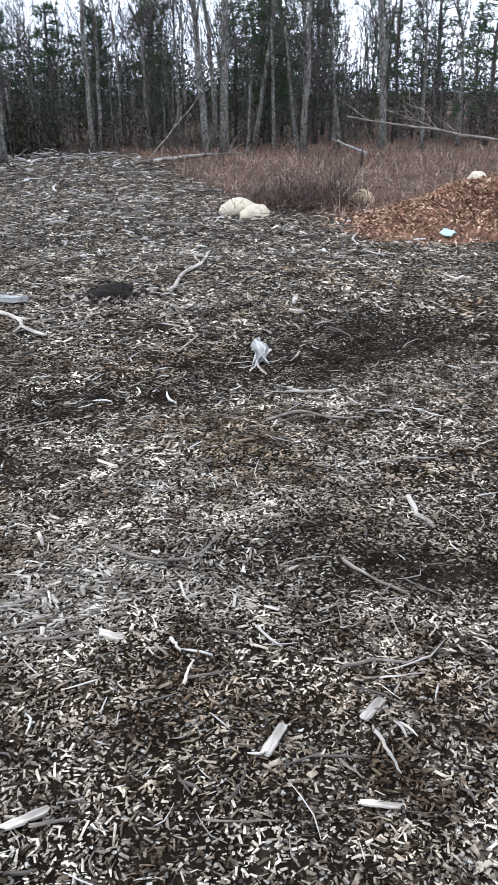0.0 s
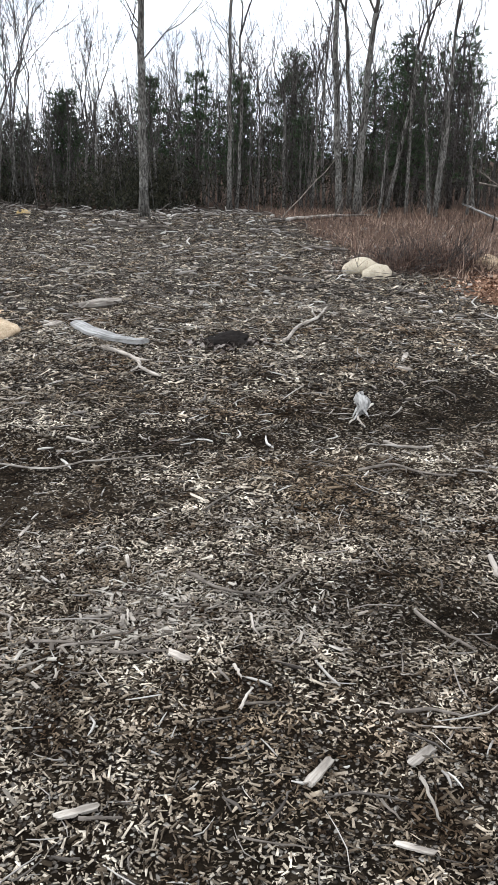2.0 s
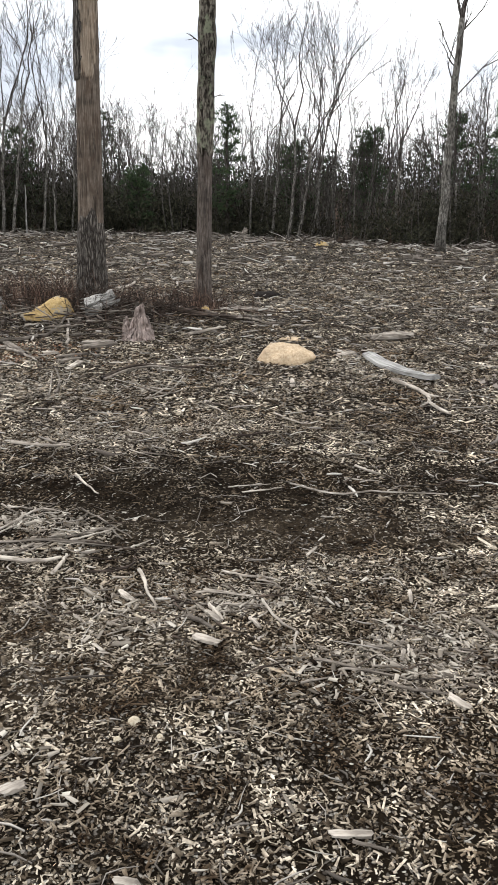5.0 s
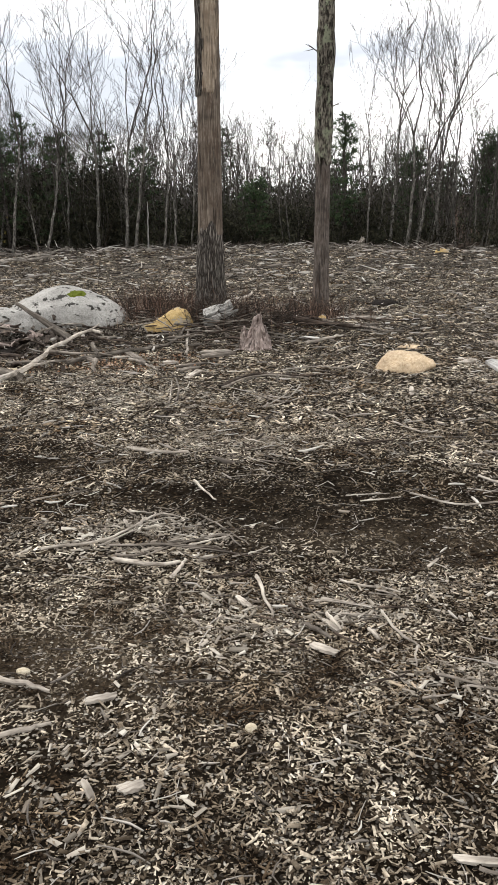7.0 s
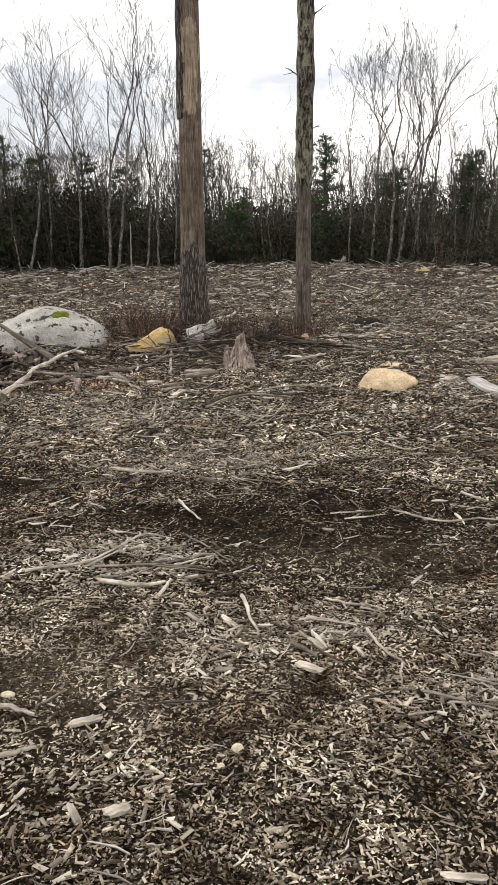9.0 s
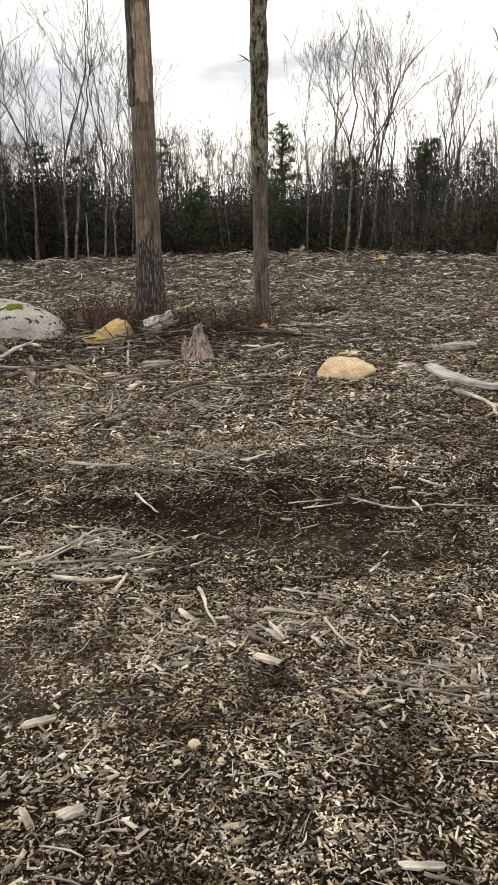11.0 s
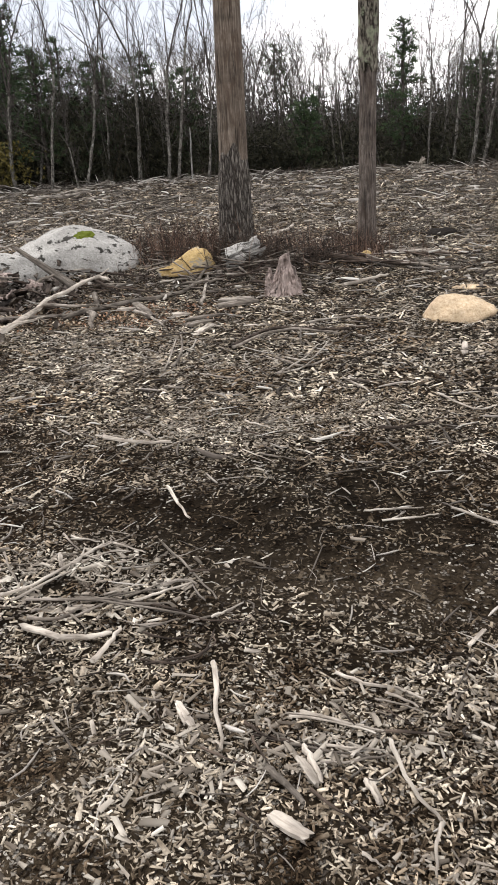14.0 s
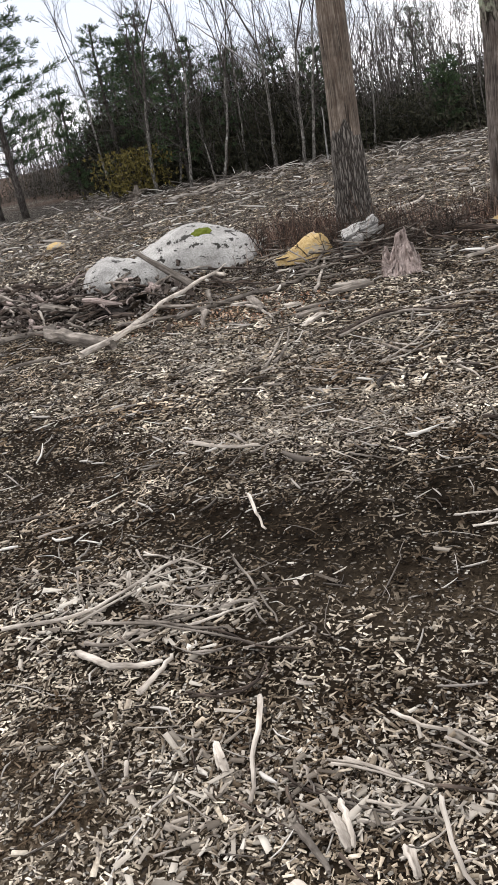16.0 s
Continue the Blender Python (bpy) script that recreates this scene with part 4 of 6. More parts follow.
def snag_one():
    H, tx = 8.5, 0.2
    tree = new("dead_tree")
    tree.location = (-1.95, 9.42, h(-1.95, 9.42))
    tree.scale = (0.88, 0.88, 0.88)

    def rad(z):
        return 0.182 - 0.009 * z + 0.05 * math.exp(-z / 0.22)

    def wood(s, a):
        z = H * s - 0.08
        r = rad(z) * (1 + 0.035 * noise.noise((math.cos(a) * 2.2, math.sin(a) * 2.2, z * 0.5)) + 0.03 * noise.noise((math.cos(a) * 7, math.sin(a) * 7, z * 0.7)))
        p = axis_point(tx, 0.03, H, z) + Vector((math.cos(a) * r, math.sin(a) * r, 0))
        return p[:]

    part("trunk", ring_mesh("trunk", 110, 40, wood, bare_trunk_wood), tree, "bare brown weathered trunk stripped of bark")

    def bark(s, a):
        z = 1.45 * s - 0.08
        end = 1.15 + 0.22 * noise.noise((math.cos(a) * 1.6, math.sin(a) * 1.6, 3.0))
        furrow = abs(noise.noise((math.cos(a) * 9 + 0.7 * z, math.sin(a) * 9, z * 1.7)))
        fade = min(1.0, max(0.0, (end - z) / 0.35))
        r = rad(z) + (0.003 + fade * (0.008 + 0.03 * furrow) if z < end else -0.03)
        r += 0.05 * math.exp(-(z + 0.08) / 0.12) * (1 + noise.noise((math.cos(a) * 2, math.sin(a) * 2, 1.0)))
        return (axis_point(tx, 0.03, H, z) + Vector((math.cos(a) * r, math.sin(a) * r, 0)))[:]

    part("bark", ring_mesh("bark", 60, 72, bark, oak_bark), tree, "deeply furrowed grey bark round the foot")

    def strip(s, a):
        z = 2.9 + 2.2 * s
        lean = math.cos(a - 3.3)
        r = rad(z) + (0.022 + 0.02 * noise.noise((a * 3, z * 2, 2)) if lean > 0.55 + 0.25 * noise.noise((z * 2.3, a, 9)) else -0.03)
        return (axis_point(tx, 0.03, H, z) + Vector((math.cos(a) * r, math.sin(a) * r, 0)))[:]

    part("bark_strip", ring_mesh("bark_strip", 50, 48, strip, oak_bark), tree, "ragged strip of dark bark")
    def peeled(s, a):
        z = 2.75 + 1.55 * s
        lean = math.cos(a + 1.35)
        edge = 0.5 + 0.45 * noise.noise((z * 1.7, a * 1.3, 19)) + 0.35 * noise.noise((a * 9, z * 2.2, 4)) + 1.5 * abs(2 * s - 1) ** 4
        r = rad(z) + (0.006 if lean > edge else -0.03)
        return (axis_point(tx, 0.03, H, z) + Vector((math.cos(a) * r, math.sin(a) * r, 0)))[:]

    part("peeled_patch", ring_mesh("peeled_patch", 90, 110, peeled, pale_trunk_wood), tree, "pale tan freshly peeled wood")
    rng = random.Random(3)
    for z, out, up, L, r, depth, kids in ((4.25, 0.7, 0.5, 0.34, 0.035, 1, (0, 2)), (6.2, -0.7, 0.7, 1.6, 0.05, 0, (4, 3))):
        stub = Acc()
        limb(stub, (0.1, -0.02, z), Vector((out, -0.1, up)), L, r, depth, rng, kids)
        part("branch_stub", to_mesh("branch_stub", stub.v, stub.f, dark_wood), tree)
    tagged(tree, "tall dead trunk, bare brown wood with furrowed bark below", "dead tree")


def snag_two():
    H, tx = 8.0, 0.14
    tree = new("dead_tree")
    tree.location = (-0.70, 11.5, h(-0.70, 11.5))
    tree.scale = (1.05, 1.05, 1.05)

    def rad(z):
        return 0.108 - 0.0045 * z + 0.04 * math.exp(-z / 0.2)

    def wood(s, a):
        z = H * s - 0.08
        r = rad(z) * (1 + 0.06 * noise.noise((math.cos(a) * 2.2, math.sin(a) * 2.2, z * 0.8)) + 0.06 * noise.noise((math.cos(a) * 6, math.sin(a) * 6, z * 1.1)))
        return (axis_point(tx, 0, H, z) + Vector((math.cos(a) * r, math.sin(a) * r, 0)))[:]

    part("trunk", ring_mesh("trunk", 110, 32, wood, red_trunk_wood), tree, "reddish brown bare lower trunk")

    def bark(s, a):
        z = 1.85 + 5.9 * s
        begin = 2.05 + 0.2 * noise.noise((math.cos(a) * 1.6, math.sin(a) * 1.6, 5.0))
        furrow = abs(noise.noise((math.cos(a) * 5 + z, math.sin(a) * 5, z * 2.2)))
        scale = noise.noise((math.cos(a) * 1.6, math.sin(a) * 1.6, z * 2.6))
        r = rad(z) + (0.012 + 0.03 * furrow + 0.016 * scale if z > begin else -0.03)
        return (axis_point(tx, 0, H, z) + Vector((math.cos(a) * r, math.sin(a) * r, 0)))[:]

    part("bark", ring_mesh("bark", 150, 44, bark, lichen_bark), tree, "scaly dark bark with greenish lichen")
    rng = random.Random(13)
    for z, az, L in ((1.05, 3.3, 0.12), (1.45, 3.0, 0.1), (2.75, 0.3, 0.12), (3.4, 2.9, 0.22), (4.1, 0.2, 0.28), (4.9, 3.5, 0.9), (5.6, 0.6, 1.3), (6.4, 2.2, 1.2)):
        p = axis_point(tx, 0, H, z)
        stub = Acc()
        limb(stub, p, Vector((math.cos(az), math.sin(az) * 0.5, 0.25)), L + 0.1, 0.014 + 0.01 * (L > 0.5), 1, rng, (0, 2))
        part("branch_stub", to_mesh("branch_stub", stub.v, stub.f, dark_wood), tree)
    tagged(tree, "slim dead trunk with lichened bark above bare reddish wood", "dead tree")


snag_one()
snag_two()

# ---- stones ----


def rock_mesh(name, dims, seed, mat, rough=0.16, detail=4, flat=0.35):
    bm = bmesh.new()
    bmesh.ops.create_icosphere(bm, subdivisions=detail, radius=1.0)
    for v in bm.verts:
        p = v.co.copy()
        k = 1 + rough * (noise.noise(p * 1.1 + Vector((seed, 0, 0))) + 0.5 * noise.noise(p * 2.5 + Vector((0, seed, 0))) + 0.22 * noise.noise(p * 6 + Vector((0, 0, seed))) + 0.08 * noise.noise(p * 15))
        p *= k
        if p.z < -flat:
            p.z = -flat + (p.z + flat) * 0.2
        v.co = Vector((p.x * dims[0] / 2, p.y * dims[1] / 2, p.z * dims[2] / (1 + flat)))
    me = bpy.data.meshes.new(name)
    bm.to_mesh(me)
    bm.free()
    me.materials.append(mat)
    me.polygons.foreach_set("use_smooth", [True] * len(me.polygons))
    return me


def rock(name, x, y, dims, turn, seed, mat, label, rough=0.16, sink=0.25, detail=4):
    ob = new(name, rock_mesh(name, dims, seed, mat, rough, detail))
    ob.matrix_world = pose(x, y, h(x, y) + dims[2] * (0.35 / 1.35) * (1 - sink), 0, 0, turn)
    return tagged(ob, label, "rock")


def boulder():
    ob = new("boulder")
    ob.matrix_world = pose(-3.92, 9.18, h(-3.97, 9.18) - 0.06, 0, 0, 14)
    shape = rock_mesh("main_rock", (1.56, 1.15, 0.58), 4.3, granite, 0.15, 5)
    for v in shape.vertices:
        u = v.co.x / 0.78
        if v.co.z > 0:
            v.co.z *= 1.05 - 0.32 * max(0.0, u) ** 2
        v.co.y -= 0.22 * max(0.0, u)
    main = part("main_rock", shape, ob)
    main.location = (0.15, 0.08, 0.05)
    lobe = part("front_lobe", rock_mesh("front_lobe", (0.92, 0.8, 0.44), 9.1, granite, 0.2, 5), ob)
    lobe.location = (-0.7, -0.34, 0.03)
    bm = bmesh.new()
    bmesh.ops.create_icosphere(bm, subdivisions=3, radius=1.0)
    for v in bm.verts:
        k = 1 + 0.5 * noise.noise(v.co * 2.3) + 0.25 * noise.noise(v.co * 7)
        v.co = Vector((v.co.x * 0.1 * k, v.co.y * 0.09 * k, v.co.z * 0.035 * k))
    me = bpy.data.meshes.new("moss_patch")
    bm.to_mesh(me)
    bm.free()
    me.materials.append(moss_mat)
    moss = part("moss_patch", me, ob, "bright green moss cushion")
    moss.rotation_euler = (radians(38), 0, 0)
    moss.location = (0.3, -0.26, 0.42)
    tagged(ob, "large pale grey granite boulder with dark stains and moss", "boulder")



def yellow_wedge():
    """A long low rock that rises towards one end."""
    me = rock_mesh("rock", (0.58, 0.28, 0.36), 6.4, yellow_stone, 0.3)
    for v in me.vertices:
        v.co.z = v.co.z * (0.6 + 2.3 * max(-0.23, v.co.x)) if v.co.z > 0 else v.co.z * 0.6
        v.co.y *= 0.7 + 0.9 * (v.co.x + 0.3)
    ob = new("rock", me)
    ob.matrix_world = pose(-2.33, 8.76, h(-2.33, 8.76) + 0.05, 0, 0, 28)
    tagged(ob, "yellow-stained wedge of rock beside the dead trunk", "rock")


boulder()
rock("rock", 0.37, 7.08, (0.55, 0.46, 0.19), 10, 2.2, orange_stone, "smooth rounded orange-tan stone half buried in chips", 0.2, 0.3)
rock("rock", 0.52, 8.25, (0.36, 0.2, 0.025), 0, 5.2, orange_stone, "low tan stone barely above the chips", 0.15, 0.3, 3)
yellow_wedge()
rock("rock", 5.72, 10.05, (0.56, 0.42, 0.22), 10, 7.7, cream_stone, "cream rounded stone at the edge of the grass", 0.12)
rock("rock", 5.75, 9.6, (0.5, 0.32, 0.2), 24, 1.4, cream_stone, "pale flat-topped stone leaning beside another stone", 0.16)
rock("rock", 7.95, 10.1, (0.42, 0.34, 0.24), 0, 3.3, orange_stone, "tan stone in the rough grass", 0.14, 0.4, 3)
rock("rock", 9.17, 8.93, (0.34, 0.28, 0.2), 0, 8.3, cream_stone, "pale stone behind the heap of leaves", 0.14, 0.0, 3).location.z += 0.3
rock("rock", -9.2, 14.0, (0.42, 0.3, 0.13), 0, 11.3, yellow_stone, "low yellow stone far out on the chips", 0.14, 0.2, 3)
rock("rock", -0.58, 10.05, (0.12, 0.1, 0.08), 0, 12.3, yellow_stone, "small yellowish stone beside the slim dead trunk", 0.14, 0.2, 3)
rock("pebble", -0.29, 1.53, (0.042, 0.034, 0.026), 20, 13.1, cream_stone, "small pale pebble among the chips", 0.12, 0.1, 3)
rock("pebble", -1.15, 1.77, (0.055, 0.035, 0.02), 0, 14.1, cream_stone, "flat pale pebble among the chips", 0.12, 0.1, 3)
rock("pebble", -0.33, 1.45, (0.026, 0.022, 0.016), 0, 15.1, cream_stone, "tiny pale pebble among the chips", 0.12, 0.1, 3)
rock("pebble", -0.2, 1.46, (0.022, 0.02, 0.016), 0, 16.1, cream_stone, "tiny pale pebble among the chips", 0.12, 0.1, 3)
rock("rock", 2.0, 23.0, (0.4, 0.3, 0.14), 0, 17.1, yellow_stone, "small yellow stone near the edge of the woods", 0.14, 0.1, 3)

# ---- sticks and pieces of wood on the ground ----
TEXT = {"pale_wood": "pale weathered stick lying on the wood chips", "grey_wood": "grey weathered stick lying on the wood chips", "dark_wood": "dark damp stick lying on the wood chips"}


def lay_grain(ob, along, place):
    """Turn the object's own z axis along its length, leaving its shape where it lies."""
    z = along.normalized()
    x = z.orthogonal().normalized()
    m = Matrix((x, z.cross(x), z)).transposed().to_4x4()
    ob.data.transform(m.inverted())
    ob.matrix_world = Matrix.Translation(place) @ m


def stick(way, r, mat, lift=0.0, label=""):
    """A stick through two to five plan points, knotty and broken at its ends."""
    rng = random.Random(round(way[0][0] * 733 + way[-1][1] * 97))
    r *= 0.85
    pts = [Vector((x, y, 0)) for x, y in way]
    if len(pts) == 2:
        mid = pts[0].lerp(pts[1], rng.uniform(0.4, 0.6))
        pts.insert(1, mid + (pts[1] - pts[0]).cross(Vector((0, 0, 1))) * rng.uniform(-0.05, 0.05))
    out = []
    for i in range(len(pts) - 1):
        a, b, c, d = pts[max(i - 1, 0)], pts[i], pts[i + 1], pts[min(i + 2, len(pts) - 1)]
        for k in range(4):
            t = k / 4
            out.append(0.5 * (2 * b + (c - a) * t + (2 * a - 5 * b + 4 * c - d) * t * t + (3 * b - 3 * c + d - a) * t ** 3))
    out.append(pts[-1])
    n = len(out)
    mid_xy = out[n // 2].copy()
    acc = Acc()
    line, radii = [], []
    for i, p in enumerate(out):
        q = p + Vector((rng.uniform(-1, 1), rng.uniform(-1, 1), 0)) * r * 0.5
        q.z = h(p.x, p.y) + r * 0.8 + 0.013 + lift + abs(rng.gauss(0, 0.25)) * r
        line.append(q - Vector((mid_xy.x, mid_xy.y, 0)))
        radii.append(r * (0.95 - 0.4 * i / (n - 1)) * rng.uniform(0.93, 1.06))
    acc.tube(line, radii, 9, 0.1, rng)
    if n > 9 and r > 0.006:
        for _ in range(rng.randint(1, 2)):
            i = rng.randint(2, n - 3)
            d = (line[i + 1] - line[i]).normalized()
            d = Matrix.Rotation(rng.uniform(0.5, 0.9) * rng.choice((-1, 1)), 3, "Z") @ d
            acc.tube([line[i], line[i] + d * r * 5, line[i] + d * r * 9 + Vector((0, 0, r * 0.6))], [r * 0.55, r * 0.4, r * 0.2], 5, 0.1, rng)
    ob = new("stick", to_mesh("stick", acc.v, acc.f, mat, False))
    lay_grain(ob, line[-1] - line[0], mid_xy)
    return tagged(ob, label or TEXT[mat.name], "stick", "sticks on the chips")


def chunk(a, b, width, mat, label="", tall=0.5):
    """A split block of wood between two plan points, with chipped ends."""
    rng = random.Random(round(a[0] * 531 + b[1] * 71))
    A, B = Vector((*a, 0)), Vector((*b, 0))
    L = (B - A).length
    bm = bmesh.new()
    nx, ny = 8, 3
    grid = {}
    T = width * tall
    for i in range(nx + 1):
        for j in range(ny + 1):
            for k in (0, 1):
                u, w = i / nx - 0.5, j / ny - 0.5
                slim = 1 - 0.14 * abs(2 * u) ** 5
                x = u * L + (rng.uniform(-1, 1) * width * 0.34 if i in (0, nx) else 0)
                z = (k * T * (1 - 0.25 * abs(2 * w) ** 2) * slim + rng.uniform(-1, 1) * T * 0.14) if k else 0
                grid[i, j, k] = bm.verts.new((x, w * width * slim + rng.uniform(-1, 1) * width * 0.07, z))
    for i in range(nx):
        for j in range(ny):
            bm.faces.new([grid[i, j, 1], grid[i + 1, j, 1], grid[i + 1, j + 1, 1], grid[i, j + 1, 1]])
            bm.faces.new([grid[i, j + 1, 0], grid[i + 1, j + 1, 0], grid[i + 1, j, 0], grid[i, j, 0]])
    for i in range(nx):
        for j, flip in ((0, 1), (ny, -1)):
            bm.faces.new([grid[i, j, 0], grid[i + 1, j, 0], grid[i + 1, j, 1], grid[i, j, 1]][::flip])
    for j in range(ny):
        for i, flip in ((0, -1), (nx, 1)):
            bm.faces.new([grid[i, j, 0], grid[i, j + 1, 0], grid[i, j + 1, 1], grid[i, j, 1]][::flip])
    # lay the grain of the material along the block
    bmesh.ops.rotate(bm, verts=bm.verts, cent=(0, 0, 0), matrix=Matrix.Rotation(-math.pi / 2, 3, "Y"))
    me = bpy.data.meshes.new("wood_piece")
    bm.to_mesh(me)
    bm.free()
    me.materials.append(mat)
    ob = new("wood_piece", me)
    mid, d = (A + B) / 2, B - A
    ob.matrix_world = pose(mid.x, mid.y, h(mid.x, mid.y) + 0.01, 0, 0, math.degrees(math.atan2(d.y, d.x))) @ pose(0, 0, 0, 0, 90, 0)
    return tagged(ob, label or ("split piece of pale wood on the chips" if mat is pale_wood else "grey flake of bark and wood on the chips"), "wood piece", "split pieces of wood")

stick([(1.29, 6.22), (1.48, 5.75), (1.46, 5.48), (1.54, 5.14)], 0.023, pale_wood)
stick([(2.87, 5.96), (3.28, 6.61), (3.61, 6.90), (4.01, 7.53)], 0.023, pale_wood)
stick([(3.61, 6.90), (3.83, 7.51)], 0.015, pale_wood)
stick([(4.20, 9.50), (4.61, 9.24)], 0.042, grey_wood)
stick([(4.32, 10.02), (4.68, 10.16)], 0.020, dark_wood)
stick([(2.77, 4.08), (2.44, 3.77)], 0.011, pale_wood)
stick([(2.59, 3.95), (2.50, 3.66)], 0.011, pale_wood)
stick([(2.94, 3.98), (2.77, 3.82)], 0.008, pale_wood)
stick([(2.49, 3.39), (2.55, 3.26), (2.71, 3.20)], 0.014, pale_wood)
stick([(2.11, 2.99), (2.33, 2.99), (2.40, 2.86), (2.57, 2.76)], 0.011, grey_wood)
stick([(2.14, 2.94), (2.38, 2.93)], 0.006, grey_wood)
stick([(0.29, 3.69), (0.52, 3.55), (0.82, 3.55), (1.16, 3.54)], 0.008, pale_wood)
stick([(1.16, 2.72), (1.46, 2.96)], 0.006, grey_wood)
stick([(0.72, 3.95), (0.85, 3.79)], 0.005, grey_wood)
stick([(0.94, 2.17), (1.04, 1.99), (1.14, 1.94)], 0.009, grey_wood)
stick([(1.14, 1.94), (1.21, 1.95), (1.37, 2.05)], 0.009, grey_wood)
stick([(1.08, 1.81), (1.06, 1.74), (1.06, 1.66)], 0.007, pale_wood)
stick([(1.68, 1.67), (1.71, 1.54), (1.75, 1.38)], 0.009, grey_wood)
stick([(0.31, 1.88), (0.46, 1.83), (0.61, 1.78)], 0.007, grey_wood)
stick([(0.55, 1.75), (0.63, 1.71), (0.73, 1.69)], 0.008, grey_wood)
stick([(0.66, 1.99), (0.65, 1.92)], 0.006, pale_wood)
stick([(1.31, 1.15), (1.41, 1.13), (1.49, 1.07)], 0.008, grey_wood)
stick([(0.35, 1.06), (0.45, 1.03)], 0.007, grey_wood)
stick([(0.71, 0.87), (0.78, 0.82), (0.87, 0.77)], 0.004, grey_wood)
stick([(1.24, 0.89), (1.23, 0.82), (1.21, 0.75)], 0.007, pale_wood)
stick([(1.10, 0.86), (1.12, 0.78)], 0.005, grey_wood)
stick([(1.05, 1.52), (1.13, 1.44)], 0.004, grey_wood)
stick([(0.87, 1.32), (0.94, 1.40)], 0.007, pale_wood)
stick([(0.74, 1.31), (0.84, 1.30)], 0.004, grey_wood)
stick([(0.89, 1.34), (0.99, 1.31)], 0.006, grey_wood)
stick([(0.92, 1.53), (0.92, 1.46)], 0.008, pale_wood)
stick([(0.87, 1.53), (0.88, 1.46)], 0.007, grey_wood)
stick([(2.20, 1.93), (2.14, 1.80), (2.14, 1.69)], 0.015, pale_wood)
stick([(1.82, 1.48), (1.85, 1.32)], 0.004, grey_wood)
stick([(0.12, 2.31), (0.18, 2.16), (0.25, 2.07)], 0.008, pale_wood)
stick([(0.25, 2.07), (0.24, 1.92)], 0.006, pale_wood)
stick([(-0.41, 2.55), (-0.36, 2.38), (-0.30, 2.20)], 0.011, pale_wood)
stick([(-0.17, 2.15), (-0.06, 2.06)], 0.013, grey_wood)
stick([(-0.09, 2.24), (-0.03, 2.14)], 0.011, pale_wood)
stick([(-0.06, 3.66), (0.18, 3.70)], 0.006, pale_wood)
stick([(0.02, 3.57), (0.24, 3.64)], 0.006, pale_wood)
stick([(-1.09, 2.65), (-0.93, 2.59), (-0.79, 2.65)], 0.016, pale_wood)
stick([(-0.78, 2.51), (-0.76, 2.68)], 0.012, pale_wood)
stick([(-1.47, 2.73), (-1.25, 2.82), (-1.13, 2.99), (-1.05, 3.22)], 0.010, pale_wood)
stick([(-1.16, 2.81), (-0.89, 2.82), (-0.53, 2.79)], 0.007, grey_wood)
stick([(-0.91, 2.82), (-0.69, 2.94)], 0.006, grey_wood)
stick([(-0.96, 3.79), (-0.78, 3.52)], 0.010, pale_wood)
stick([(-0.82, 3.29), (-0.66, 3.11), (-0.50, 2.92)], 0.007, grey_wood)
stick([(-0.78, 2.83), (-0.62, 3.01)], 0.007, pale_wood)
stick([(-0.62, 2.52), (-0.47, 2.59), (-0.46, 2.73)], 0.005, dark_wood)
stick([(-1.42, 3.13), (-1.23, 2.89)], 0.006, grey_wood)
stick([(-1.21, 2.79), (-1.08, 3.01)], 0.007, pale_wood)
stick([(-0.55, 2.76), (-0.43, 2.86)], 0.005, grey_wood)
stick([(-1.50, 4.35), (-1.31, 4.28), (-1.10, 4.29)], 0.015, pale_wood)
stick([(-1.29, 4.45), (-1.18, 4.31)], 0.009, grey_wood)
stick([(-1.21, 6.12), (-1.05, 6.48), (-0.81, 6.63), (-0.49, 6.49)], 0.015, grey_wood)
stick([(-0.77, 5.51), (-0.67, 5.79), (-0.61, 6.20)], 0.009, pale_wood)
stick([(-3.18, 5.86), (-3.13, 6.50), (-3.32, 7.64), (-3.21, 8.33), (-3.01, 8.25)], 0.034, pale_wood, 0.07)
stick([(-3.63, 7.09), (-2.99, 7.18)], 0.027, grey_wood)
stick([(-2.99, 7.09), (-2.62, 7.63), (-2.18, 8.02), (-2.12, 8.77)], 0.029, grey_wood)
stick([(0.23, 5.13), (0.42, 4.85), (0.54, 4.92)], 0.008, pale_wood)
stick([(-0.06, 4.52), (0.22, 4.63)], 0.011, dark_wood)
stick([(-1.13, 9.41), (-0.62, 9.22), (-0.07, 9.11)], 0.045, dark_wood)
stick([(-0.65, 8.28), (-0.26, 8.71)], 0.023, pale_wood)
stick([(-0.40, 10.56), (0.21, 10.31)], 0.035, pale_wood)
stick([(-2.16, 12.28), (-1.98, 13.27)], 0.038, pale_wood)
stick([(-1.21, 1.69), (-1.00, 1.64)], 0.014, pale_wood)
stick([(-1.07, 1.38), (-0.98, 1.43), (-0.92, 1.47)], 0.012, pale_wood)
stick([(-2.07, 3.51), (-1.85, 3.60)], 0.007, grey_wood)
stick([(-1.81, 3.39), (-1.55, 3.56)], 0.007, grey_wood)
stick([(0.07, 2.16), (0.11, 2.09)], 0.008, pale_wood)
stick([(-0.16, 2.36), (-0.03, 2.36), (0.08, 2.32)], 0.005, pale_wood)
stick([(-0.13, 2.25), (-0.01, 2.24), (0.10, 2.24)], 0.005, grey_wood)
stick([(-4.23, 6.88), (-3.69, 6.5), (-3.12, 6.19)], 0.085, grey_wood)
stick([(-4.85, 6.77), (-4.60, 6.98), (-4.27, 6.99)], 0.037, grey_wood)
